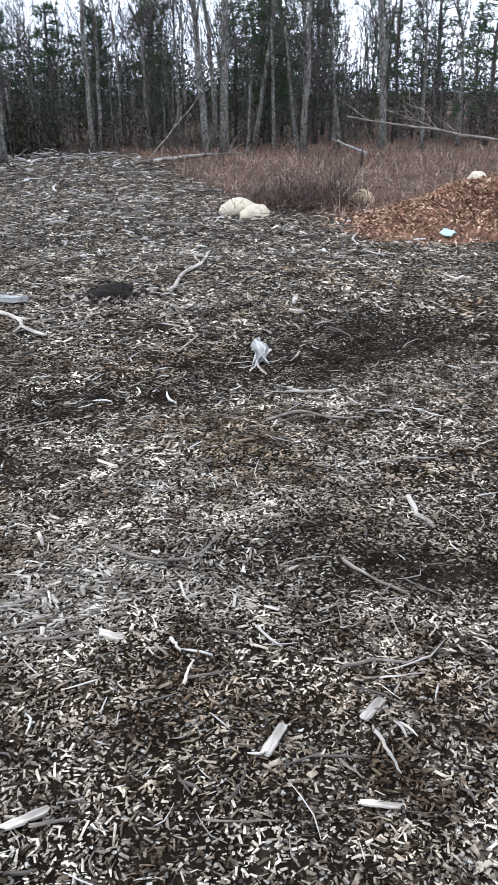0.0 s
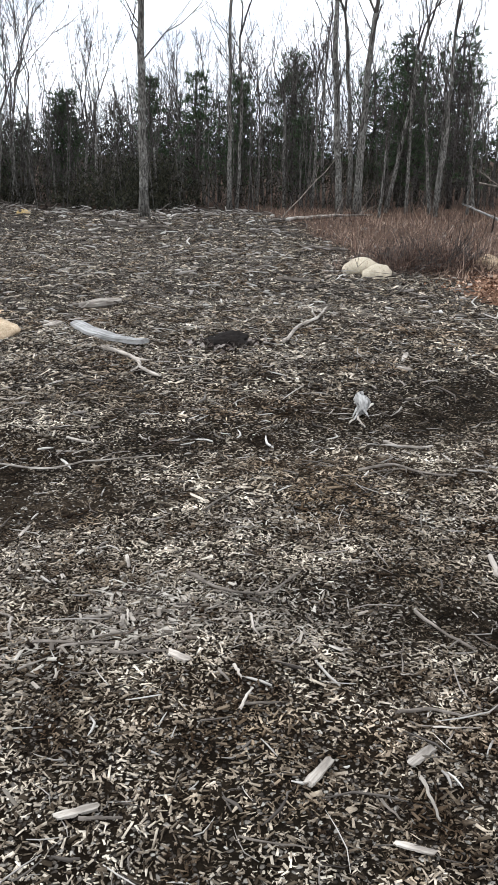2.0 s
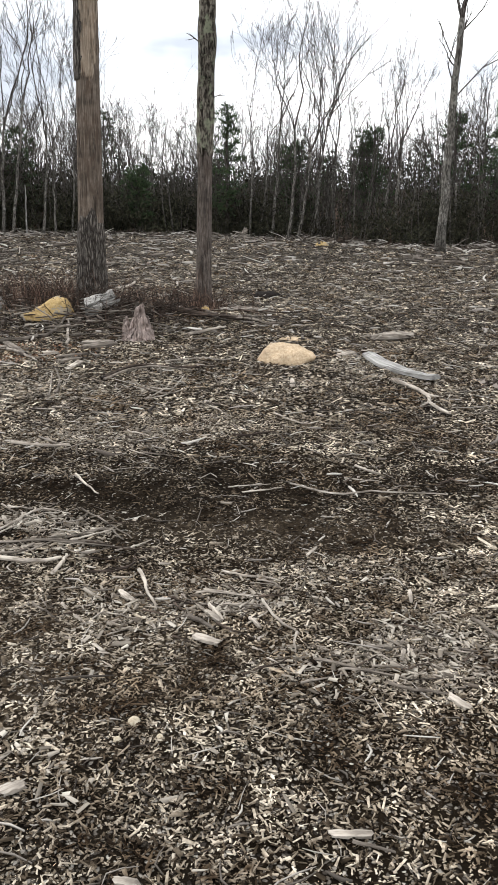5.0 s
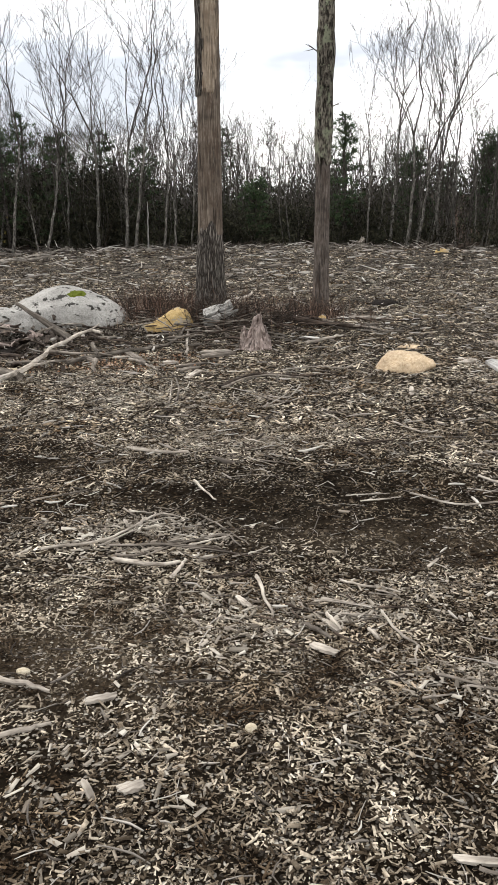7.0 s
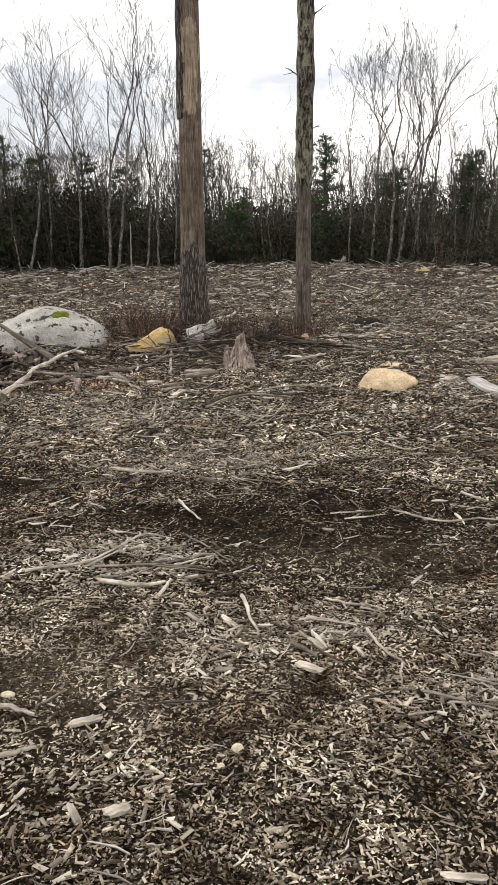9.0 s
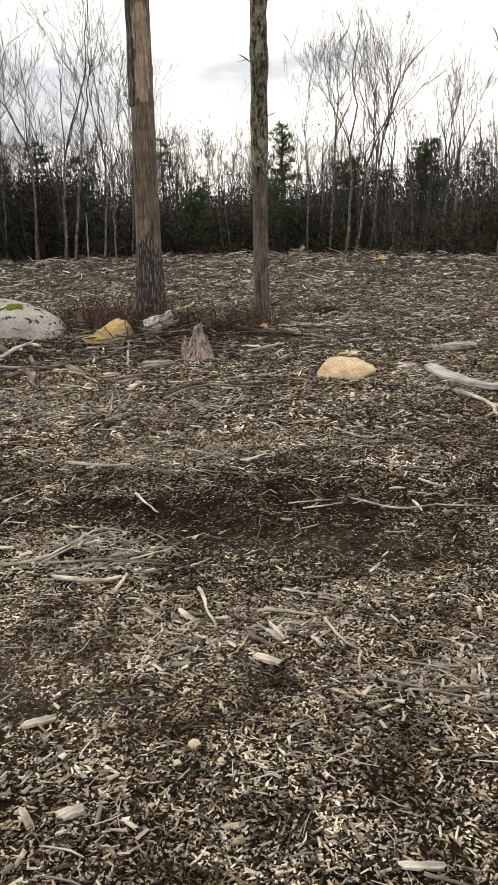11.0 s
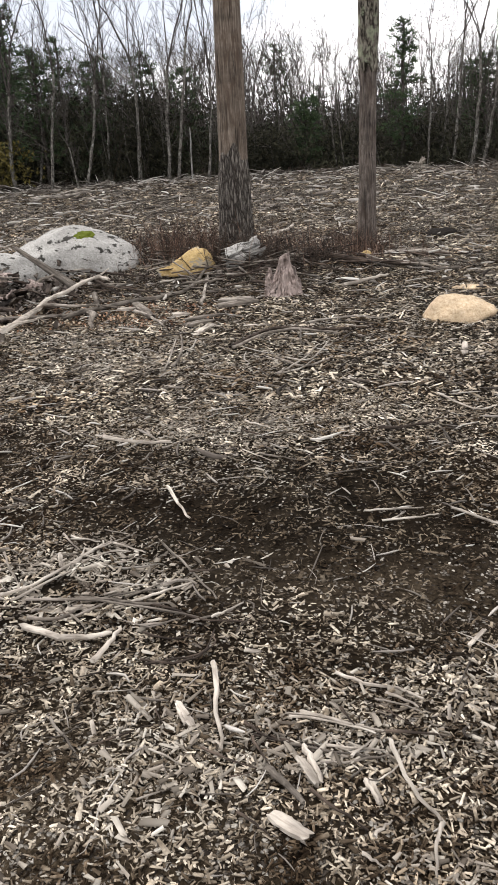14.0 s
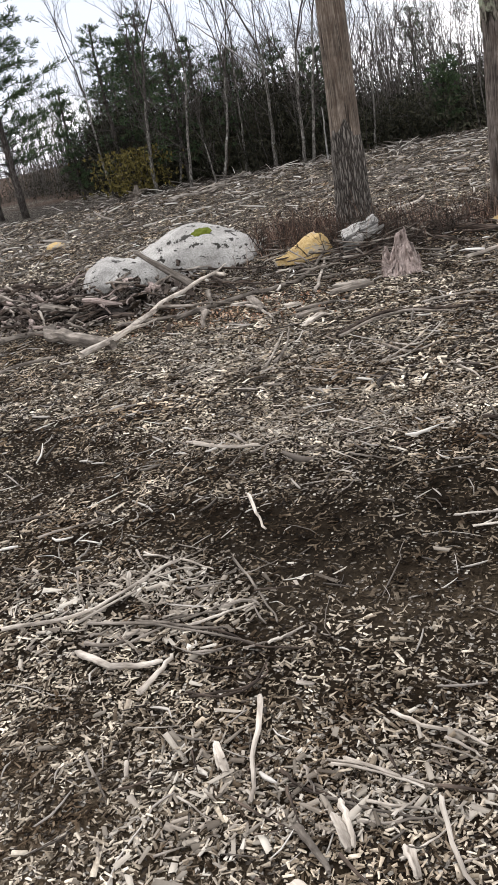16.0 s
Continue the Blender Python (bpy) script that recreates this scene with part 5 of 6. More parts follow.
stick([(-4.04, 5.81), (-3.88, 6.04), (-3.68, 6.16)], 0.022, grey_wood)
stick([(-1.51, 5.60), (-1.71, 6.46)], 0.014, grey_wood)
stick([(-1.24, 6.12), (-1.00, 6.64), (-0.42, 6.57)], 0.019, dark_wood)
stick([(-1.87, 7.61), (-2.08, 8.63)], 0.022, pale_wood)
stick([(-0.86, 5.90), (-0.61, 5.64), (-0.46, 5.88)], 0.011, grey_wood)
stick([(3.64, 18.96), (4.79, 17.49)], 0.061, grey_wood)
stick([(1.97, 14.96), (2.87, 15.88)], 0.034, grey_wood)
stick([(6.10, 13.07), (6.71, 12.48)], 0.042, grey_wood)
stick([(8.17, 19.03), (11.03, 20.38)], 0.055, pale_wood)
stick([(-9.89, 20.13), (-9.42, 23.21)], 0.069, pale_wood)
stick([(-10.20, 22.27), (-10.19, 26.91)], 0.073, pale_wood)
stick([(0.70, 3.99), (0.83, 3.84)], 0.010, pale_wood)
stick([(-1.10, 3.05), (-1.06, 3.18), (-1.02, 3.26)], 0.009, pale_wood)
stick([(-1.07, 3.08), (-0.99, 3.16), (-0.90, 3.18)], 0.006, pale_wood)
stick([(-1.03, 3.25), (-0.86, 3.19)], 0.006, pale_wood)
stick([(-0.97, 2.83), (-0.85, 2.83), (-0.73, 2.83), (-0.65, 2.85)], 0.007, grey_wood)
stick([(-0.85, 2.83), (-0.67, 2.83), (-0.53, 2.78), (-0.38, 2.79)], 0.006, dark_wood)
stick([(-0.49, 2.80), (-0.45, 2.85), (-0.41, 2.91)], 0.006, pale_wood)
stick([(-1.10, 2.70), (-0.99, 2.71), (-0.94, 2.79)], 0.009, grey_wood)
stick([(-0.89, 2.86), (-0.81, 2.93), (-0.79, 3.03)], 0.005, pale_wood)
stick([(-0.81, 2.85), (-0.75, 2.93), (-0.70, 3.00)], 0.005, grey_wood)
stick([(-0.71, 2.96), (-0.65, 3.02), (-0.60, 3.00)], 0.009, pale_wood)
stick([(-0.64, 2.54), (-0.55, 2.53), (-0.48, 2.57), (-0.44, 2.65), (-0.46, 2.71)], 0.005, dark_wood)
stick([(-0.68, 2.67), (-0.59, 2.65), (-0.51, 2.69)], 0.005, dark_wood)
stick([(-0.15, 2.35), (-0.06, 2.35), (0.08, 2.33)], 0.005, pale_wood)
stick([(0.07, 2.47), (0.13, 2.46), (0.20, 2.43)], 0.004, pale_wood)
stick([(-0.05, 2.56), (0.03, 2.53), (0.13, 2.52), (0.20, 2.49)], 0.007, pale_wood)
stick([(-0.12, 2.37), (-0.00, 2.35), (0.10, 2.34)], 0.006, pale_wood)
stick([(-0.04, 2.26), (0.11, 2.27)], 0.005, pale_wood)
stick([(-0.23, 2.27), (-0.06, 2.23)], 0.005, dark_wood)
stick([(0.10, 2.50), (0.19, 2.45)], 0.006, pale_wood)
stick([(-0.77, 6.86), (-0.43, 7.02), (-0.17, 7.01), (-0.01, 7.48)], 0.010, pale_wood)
stick([(-1.10, 9.52), (-0.75, 9.34), (-0.34, 9.21), (-0.01, 9.25)], 0.035, dark_wood)
stick([(-1.02, 10.03), (-0.74, 10.17), (-0.35, 9.28)], 0.023, grey_wood)
stick([(-0.81, 5.92), (-0.67, 5.80), (-0.59, 5.87), (-0.54, 6.33)], 0.009, pale_wood)
stick([(-0.78, 5.50), (-0.65, 5.59), (-0.58, 5.79)], 0.008, pale_wood)
stick([(-1.26, 5.48), (-1.04, 5.39), (-0.68, 5.20), (-0.59, 5.05)], 0.008, grey_wood)
stick([(-0.34, 5.38), (-0.12, 5.04)], 0.008, pale_wood)
stick([(-0.20, 4.92), (-0.08, 5.03)], 0.007, pale_wood)
stick([(-1.55, 5.52), (-1.60, 5.80), (-1.72, 6.36)], 0.012, pale_wood)
stick([(-0.25, 11.03), (0.14, 10.63), (0.35, 10.07)], 0.030, grey_wood)
stick([(-2.41, 7.33), (-1.98, 6.82)], 0.019, pale_wood)

chunk((0.74, 1.68), (0.79, 1.61), 0.028, pale_wood)
chunk((0.94, 0.97), (1.04, 1.04), 0.028, pale_wood)
chunk((0.29, 1.09), (0.40, 1.09), 0.023, pale_wood)
chunk((1.24, 0.95), (1.34, 0.99), 0.027, pale_wood)
chunk((1.07, 0.73), (1.15, 0.67), 0.016, pale_wood)
chunk((3.46, 4.95), (3.52, 4.84), 0.042, pale_wood)
chunk((3.62, 5.14), (3.77, 5.35), 0.039, pale_wood)
chunk((-0.13, 2.02), (-0.04, 1.97), 0.033, pale_wood)
chunk((-0.86, 1.61), (-0.77, 1.65), 0.032, pale_wood)
chunk((-0.61, 1.20), (-0.55, 1.24), 0.032, pale_wood)
chunk((-0.73, 1.23), (-0.68, 1.16), 0.021, pale_wood)
chunk((0.41, 6.20), (0.40, 5.91), 0.039, pale_wood)
chunk((-1.68, 7.47), (-1.37, 7.68), 0.083, grey_wood)
chunk((-1.61, 6.52), (-1.57, 6.82), 0.053, pale_wood)
chunk((-1.77, 6.82), (-1.62, 6.98), 0.066, grey_wood)
chunk((-2.51, 7.63), (-2.17, 7.09), 0.080, grey_wood)
chunk((0.97, 7.32), (1.04, 7.37), 0.057, pale_wood)
chunk((-0.25, 0.92), (-0.19, 0.91), 0.022, pale_wood)
chunk((-0.62, 1.21), (-0.56, 1.24), 0.028, pale_wood)
chunk((-0.46, 2.35), (-0.40, 2.28), 0.022, pale_wood)
chunk((0.92, 7.30), (1.08, 7.46), 0.063, pale_wood)
chunk((-0.46, 2.35), (-0.42, 2.29), 0.020, pale_wood)
chunk((-1.19, 3.14), (-1.14, 3.05), 0.018, pale_wood)
chunk((0.33, 2.76), (0.38, 2.85), 0.013, pale_wood)
chunk((-0.69, 2.27), (-0.66, 2.22), 0.012, pale_wood)
chunk((-0.34, 2.64), (-0.29, 2.64), 0.013, pale_wood)
chunk((0.27, 2.48), (0.27, 2.42), 0.010, pale_wood)
chunk((-0.10, 2.21), (-0.04, 2.13), 0.024, pale_wood)
chunk((0.08, 2.17), (0.11, 2.10), 0.016, pale_wood)
chunk((-0.47, 2.37), (-0.42, 2.29), 0.019, pale_wood)
chunk((0.74, 2.41), (0.73, 2.31), 0.015, pale_wood)
chunk((0.64, 1.97), (0.62, 1.90), 0.017, pale_wood)
chunk((-1.71, 7.69), (-1.41, 7.76), 0.081, pale_wood)
chunk((-2.02, 7.22), (-1.90, 7.26), 0.056, pale_wood)
chunk((-1.64, 6.54), (-1.54, 6.84), 0.035, pale_wood)
chunk((-1.84, 7.01), (-1.58, 7.20), 0.043, grey_wood)
chunk((-2.94, 7.41), (-2.72, 7.17), 0.065, grey_wood)
chunk((-2.62, 7.44), (-2.45, 7.47), 0.043, pale_wood)


def slab_plank():
    """A long sawn slab, bowed so that its end lifts off the ground."""
    v, f = [], []
    n = 14
    for i in range(n + 1):
        s = i / n
        wid = 0.062 * (0.75 + 0.5 * math.sin(math.pi * min(1, s * 0.9 + 0.15)))
        bow = 0.028 * (2 * s - 1.1) ** 2
        side = 0.045 * math.sin(math.pi * s)
        for w, z in ((-1, 0), (1, 0), (1, 0.03), (0.2, 0.042), (-1, 0.034)):
            v.append((w * wid - side, 0.014 * noise.noise((s * 5, w, z * 9)) + z + bow, (s - 0.5) * 1.06))
    for i in range(n):
        for j in range(5):
            a, b = i * 5 + j, i * 5 + (j + 1) % 5
            f.append((a, a + 5, b + 5, b))
    f += [tuple(range(5)), tuple(n * 5 + j for j in range(5))[::-1]]
    ob = new("wood_slab", to_mesh("wood_slab", v, f, plank_wood))
    a = math.degrees(math.atan2(6.33 - 7.25, 1.66 - 1.2))
    ob.matrix_world = pose(1.43, 6.7, h(1.43, 6.7) + 0.01, 0, 0, a) @ Matrix(((0, 0, 1, 0), (1, 0, 0, 0), (0, 1, 0, 0), (0, 0, 0, 1)))
    tagged(ob, "long silvery sawn wood slab bowed on the chips", "wood slab")


slab_plank()


def splintered_stump(x, y, size, seed, label, mat=pale_wood, turn=0.0):
    """A torn root of wood: a tapering core with jagged fingers."""
    rng = random.Random(seed)
    ob = new("splintered_stump")
    core = Acc()
    core.tube([(0, 0, -0.02), (0.02, 0, size * 0.35), (0.05, 0.02, size * 0.7)], [size * 0.26, size * 0.2, size * 0.1], 9, 0.25, rng)
    part("core", to_mesh("core", core.v, core.f, mat), ob)
    for _ in range(9):
        az = rng.uniform(0, 6.28)
        d = Vector((math.cos(az), math.sin(az), rng.uniform(-0.15, 0.5)))
        L = size * rng.uniform(0.5, 1.1)
        p = Vector((0, 0, size * rng.uniform(0.05, 0.35)))
        finger = Acc()
        finger.tube([p, p + d * L * 0.5 + Vector((0, 0, -0.02)), p + d * L - Vector((0, 0, max(0, p.z - 0.02) * 0.5))], [size * 0.1, size * 0.065, size * 0.02], 6, 0.22, rng)
        part("splinter", to_mesh("splinter", finger.v, finger.f, mat), ob)
    ob.matrix_world = pose(x, y, h(x, y), 0, 0, turn)
    return tagged(ob, label, "stump")


def torn_root(x, y, length, yaw, seed, label, mat):
    """A torn bundle of fibres and roots that lies on the chips, splayed at one end."""
    rng = random.Random(seed)
    ob = new("torn_root")
    body = Acc()
    body.tube([(0.03, 0.04, -1.1 * length), (0.0, 0.03, -0.8 * length), (0.02, 0.03, -0.45 * length), (0.01, 0.03, -0.15 * length), (0.0, 0.03, 0.1 * length)], [0.05 * length, 0.11 * length, 0.13 * length, 0.1 * length, 0.06 * length], 10, 0.2, rng)
    part("core", to_mesh("core", body.v, body.f, mat), ob)
    for k in range(11):
        z0 = rng.uniform(-0.9, 0.05) * length
        out, rise = rng.gauss(0, 0.14) * length, rng.uniform(0.02, 0.14) * length
        end = z0 + rng.uniform(0.25, 0.65) * length * (1 if k % 4 else -0.7)
        strand = Acc()
        strand.tube([(out * 0.2, 0.05 * length, z0), (out * 0.5 + rng.gauss(0, 0.02) * length, rise, (z0 + end) / 2), (out, rise * rng.uniform(0.1, 1.0), end)], [0.04 * length, 0.03 * length, 0.01 * length], 6, 0.18, rng)
        part("splinter", to_mesh("splinter", strand.v, strand.f, mat), ob)
    ob.matrix_world = pose(x, y, h(x, y) + 0.05 * length, 0, 0, yaw) @ Matrix(((0, 0, 1, 0), (1, 0, 0, 0), (0, 1, 0, 0), (0, 0, 0, 1)))
    return tagged(ob, label, "root")


torn_root(1.42, 8.2, 0.42, 200, 3, "torn pale root lying splintered on the chips", pale_wood)
torn_root(2.6, 3.9, 0.34, 248, 5, "small splintered silvery root among the chips", silver_wood)
splintered_stump(-13.2, 24.2, 0.6, 6, "grey uprooted stump near the edge of the woods", grey_wood)
splintered_stump(-0.3, 26.2, 0.45, 9, "pale torn stump near the edge of the woods")


def bark_slab():
    """A broken sheet of bark propped upright, ragged along its top."""
    OUTLINE_U = (-0.5, -0.36, -0.3, -0.16, -0.08, 0.2, 0.24, 0.36, 0.41, 0.5)
    OUTLINE_Z = (0.2, 0.26, 0.18, 0.23, 0.34, 0.39, 0.27, 0.24, 0.15, 0.12)
    v, f = [], []
    nx, nz = 34, 16
    for k in (0, 1):
        for i in range(nx + 1):
            u = i / nx - 0.5
            top = float(np.interp(u, OUTLINE_U, OUTLINE_Z)) + 0.03 * noise.noise((u * 31, 1.0, 5.0))
            foot = 0.03 * noise.noise((u * 12, 7.0, 2.0))
            for j in range(nz + 1):
                s = j / nz
                wid = 0.36 * (1 - 0.1 * s)
                bulge = 0.07 * math.cos(u * math.pi) + 0.04 * round(2.2 * noise.noise((u * 7, s * 2.5, 4.0))) / 2 + 0.02 * noise.noise((u * 4, s * 7, 8.0))
                v.append((u * wid, 0.11 * s - bulge + 0.035 * k, foot + s * (top - foot)))
    m = (nx + 1) * (nz + 1)

    def at(i, j, k):
        return k * m + i * (nz + 1) + j

    for i in range(nx):
        for j in range(nz):
            f.append((at(i, j, 0), at(i + 1, j, 0), at(i + 1, j + 1, 0), at(i, j + 1, 0)))
            f.append((at(i, j + 1, 1), at(i + 1, j + 1, 1), at(i + 1, j, 1), at(i, j, 1)))
        f.append((at(i, nz, 0), at(i + 1, nz, 0), at(i + 1, nz, 1), at(i, nz, 1)))
        f.append((at(i, 0, 1), at(i + 1, 0, 1), at(i + 1, 0, 0), at(i, 0, 0)))
    for j in range(nz):
        f.append((at(0, j + 1, 0), at(0, j + 1, 1), at(0, j, 1), at(0, j, 0)))
        f.append((at(nx, j, 0), at(nx, j, 1), at(nx, j + 1, 1), at(nx, j + 1, 0)))
    ob = new("bark_slab", to_mesh("bark_slab", v, f, slab_bark))
    ob.matrix_world = pose(-1.18, 7.97, h(-1.18, 7.97) + 0.01, 0, 0, 6)
    tagged(ob, "ragged pinkish-grey slab of bark propped upright", "bark slab")


bark_slab()


def log_end():
    """A short weathered log that points outwards from the dead trunk."""
    acc = Acc()
    rng = random.Random(31)
    n = 8
    acc.tube([(0.012 * math.sin(i * 1.3), 0, 0.3 * i / (n - 1) - 0.15) for i in range(n)], [0.098 + 0.012 * math.sin(i) for i in range(n)], 26, 0.035, rng)
    ob = new("log", to_mesh("log", acc.v, acc.f, silver_wood))
    ob.matrix_world = pose(-1.76, 8.86, h(-1.76, 8.86) + 0.17, 0, 0, 28) @ pose(0, 0, 0, 0, 74, 0)
    tagged(ob, "short cracked silver-grey log leaning by the dead trunk", "log")


log_end()
mound = rock("soil_mound", 2.42, 6.2, (0.44, 0.36, 0.1), 0, 22.0, dark_soil, "low dark mound of damp soil and shredded bark", 0.4, 0.1)
mound["category"] = "soil mound"
mound = rock("soil_mound", 0.25, 12.4, (0.42, 0.3, 0.08), 0, 23.0, dark_soil, "dark clod of soil far out on the chips", 0.4, 0.1, 3)
mound["category"] = "soil mound"
splintered_stump(2.7, 23.6, 0.42, 12, "dark upturned root at the edge of the woods", dark_wood)
splintered_stump(6.5, 10.75, 0.34, 14, "dark weathered stump behind the brush pile", dark_wood)

def leaf_quads(x, y, z, size):
    n = len(x)
    az, t1, t2 = rs.uniform(0, 6.28, n), rs.normal(0, 0.6, n), rs.normal(0, 0.6, n)
    s = size * rs.uniform(0.6, 1.3, n)
    pts = []
    for u, w, fold in ((-1, -0.2, 0), (0, -0.6, 0.22), (1, 0, 0), (0, 0.6, 0.22)):
        X, Y, Z = u * s * 0.5, w * s * 0.5, fold * s + u * s * 0.5 * t1 + w * s * 0.5 * t2
        pts.append(np.stack([x + X * np.cos(az) - Y * np.sin(az), y + X * np.sin(az) + Y * np.cos(az), z + Z + s * 0.25], -1))
    v = np.stack(pts, 1).reshape(-1, 3)
    return v, np.arange(len(v)).reshape(-1, 4)


# ---- the heap of branches by the boulder ----


def pile_stick(x, y, yaw, length, r, z, tilt, mat, rng, name="stick"):
    acc = Acc()
    n = 7
    line = []
    for i in range(n):
        s = i / (n - 1) - 0.5
        line.append(Vector((rng.uniform(-1, 1) * r * 0.8, 0.022 * length * math.sin(s * 4 + yaw) + rng.uniform(-1, 1) * r * 0.6, s * length)))
    acc.tube(line, [r * (1.1 - 0.6 * i / (n - 1)) * rng.uniform(0.93, 1.06) for i in range(n)], 8, 0.1, rng)
    ob = new(name, to_mesh(name, acc.v, acc.f, mat))
    ob.matrix_world = pose(x, y, h(x, y) + z, 0, 0, yaw) @ pose(0, 0, 0, 0, 90 + tilt, 0)
    return tagged(ob, "grey broken branch in a tangled heap" if mat is grey_wood else "pale broken branch in a tangled heap" if mat is pale_wood else "broken piece of bark in a tangled heap" if mat is slab_bark else "dark broken branch in a tangled heap", "stick", "heap of broken branches")


rng = random.Random(41)
for cx, cy, dims, seed in ((-5.6, 8.5, (1.7, 0.9, 0.13), 41.0), (-4.4, 7.9, (1.2, 0.7, 0.1), 43.0)):
    mound = rock("soil_mound", cx, cy, dims, -20, seed, dark_soil, "dark soil and bark crumbs under heaped branches", 0.4, 0.1)
    mound["category"] = "soil mound"
fx, fy = np.concatenate([rs.normal(-5.0, 0.9, 4200), rs.normal(2.42, 0.16, 300), rs.normal(-1.9, 0.4, 500)]), np.concatenate([rs.normal(8.2, 0.5, 4200), rs.normal(6.12, 0.12, 300), rs.normal(9.0, 0.25, 500)])
stuff("bark_flakes", [leaf_quads(fx, fy, height(fx, fy) + 0.14 * np.exp(-((fx + 5.3) / 1.1) ** 2 - ((fy - 8.35) / 0.5) ** 2), 0.06)], flake_mat, "dark flakes of bark in the branch heap", "bark flakes")
for _ in range(90):
    s = rng.random()
    x, y = -6.7 + 2.7 * s + rng.gauss(0, 0.3), 8.5 - 1.2 * s + rng.gauss(0, 0.42)
    mat = rng.choice((grey_wood, dark_wood, dark_wood, dark_wood, grey_wood))
    r = rng.uniform(0.005, 0.02)
    pile_stick(x, y, rng.uniform(-50, 50) + rng.choice((0, 0, 90)), rng.uniform(0.15, 0.6), r, r + rng.uniform(0.03, 0.28) * math.exp(-((y - 8.2) / 0.9) ** 2), rng.uniform(-10, 10), mat, rng)
for _ in range(95):
    s = rng.random()
    x, y = -6.7 + 3.3 * s + rng.gauss(0, 0.25), 8.55 - 1.15 * s + rng.gauss(0, 0.36)
    a, L = rng.uniform(0, 6.28), rng.uniform(0.1, 0.34)
    d = (math.cos(a) * L / 2, math.sin(a) * L / 2)
    shard = chunk((x - d[0], y - d[1]), (x + d[0], y + d[1]), L * rng.uniform(0.25, 0.5), rng.choice((slab_bark, dark_wood, dark_wood, grey_wood)), "torn shard of bark in a tangled heap", 0.25)
    shard.matrix_world = Matrix.Translation((0, 0, rng.uniform(0.0, 0.2) * math.exp(-((y - 8.1) / 0.7) ** 2))) @ shard.matrix_world @ pose(0, 0, 0, rng.uniform(-35, 35), rng.uniform(-25, 25), 0)
for _ in range(34):
    x, y = rng.uniform(-3.6, -0.9), 8.35 + rng.gauss(0, 0.35)
    r = rng.uniform(0.006, 0.016)
    pile_stick(x, y, rng.uniform(-40, 40), rng.uniform(0.25, 0.8), r, r + rng.uniform(0, 0.07), rng.uniform(-9, 9), rng.choice((grey_wood, pale_wood, dark_wood, dark_wood)), rng)
for _ in range(20):
    x, y = rng.uniform(-1.5, 0.4), 9.6 + rng.gauss(0, 0.35)
    r = rng.uniform(0.007, 0.017)
    pile_stick(x, y, rng.uniform(-45, 45), rng.uniform(0.3, 0.9), r, r + rng.uniform(0, 0.06), rng.uniform(-8, 8), rng.choice((grey_wood, dark_wood, dark_wood)), rng)
for _ in range(75):
    s = rng.random()
    x, y = -6.4 + 3.0 * s + rng.gauss(0, 0.3), 8.6 - 1.1 * s + rng.gauss(0, 0.4)
    r = rng.uniform(0.012, 0.032)
    pile_stick(x, y, rng.uniform(-90, 90), rng.uniform(0.12, 0.4), r, r + rng.uniform(0.0, 0.16), rng.uniform(-25, 25), rng.choice((grey_wood, dark_wood, dark_wood, slab_bark)), rng, "broken_branch")
for _ in range(130):
    x, y = rng.gauss(-1.75, 0.45), rng.gauss(8.95, 0.25)
    r = rng.uniform(0.004, 0.011)
    pile_stick(x, y, rng.uniform(-60, 60), rng.uniform(0.25, 0.75), r, r + rng.uniform(0.0, 0.12), rng.uniform(-22, 22), rng.choice((dark_wood, dark_wood, grey_wood)), rng, "twig")
for cx, cy, rx, ry, n in ((-1.0, 3.05, 0.45, 0.3, 18), (0.62, 1.9, 0.5, 0.22, 26), (-0.08, 2.2, 0.4, 0.2, 24), (2.6, 4.0, 0.35, 0.3, 16), (-0.9, 4.6, 0.7, 0.4, 18), (-0.8, 6.6, 1.0, 0.5, 26), (1.2, 7.6, 0.6, 0.4, 14), (1.5, 1.2, 0.3, 0.25, 12), (0.9, 3.7, 0.5, 0.15, 10)):
    for _ in range(n):
        r = rng.uniform(0.0016, 0.0042) * (1 + 0.08 * cy)
        twig = pile_stick(rng.gauss(cx, rx * 0.6), rng.gauss(cy, ry * 0.6), rng.uniform(-60, 60), rng.uniform(0.04, 0.15) * (1 + 0.13 * cy), r, r + rng.uniform(0.008, 0.02), rng.uniform(-4, 4), rng.choice((pale_wood, grey_wood, grey_wood, dark_wood)), rng, "twig")
        tagged(twig, "thin dry twig lying among the wood chips", "twig", "twigs among the chips")
# ---- far fallen wood and stakes ----


def pole(a, b, r, mat, label, category, kids=(0,)):
    acc = Acc()
    rng = random.Random(round(a[0] * 77))
    A, B = Vector(a), Vector(b)
    n = 9
    line = [A.lerp(B, i / (n - 1)) - A + Vector((rng.uniform(-1, 1), rng.uniform(-1, 1), rng.uniform(-1, 1))) * (B - A).length * 0.006 for i in range(n)]
    acc.tube(line, [r * (1 - 0.55 * i / (n - 1)) for i in range(n)], 8, 0.08, rng)
    for _ in range(kids[0]):
        i = rng.randint(3, n - 2)
        d = (line[i + 1] - line[i]).normalized() + Vector((rng.uniform(-0.5, 0.5), rng.uniform(-0.5, 0.5), rng.uniform(0.2, 1.0)))
        limb(acc, line[i], d, rng.uniform(0.5, 1.2), r * 0.4, 1, rng, (0, 2))
    ob = new(category.replace(" ", "_"), to_mesh("pole", acc.v, acc.f, mat))
    lay_grain(ob, B - A, A)
    return tagged(ob, label, category)


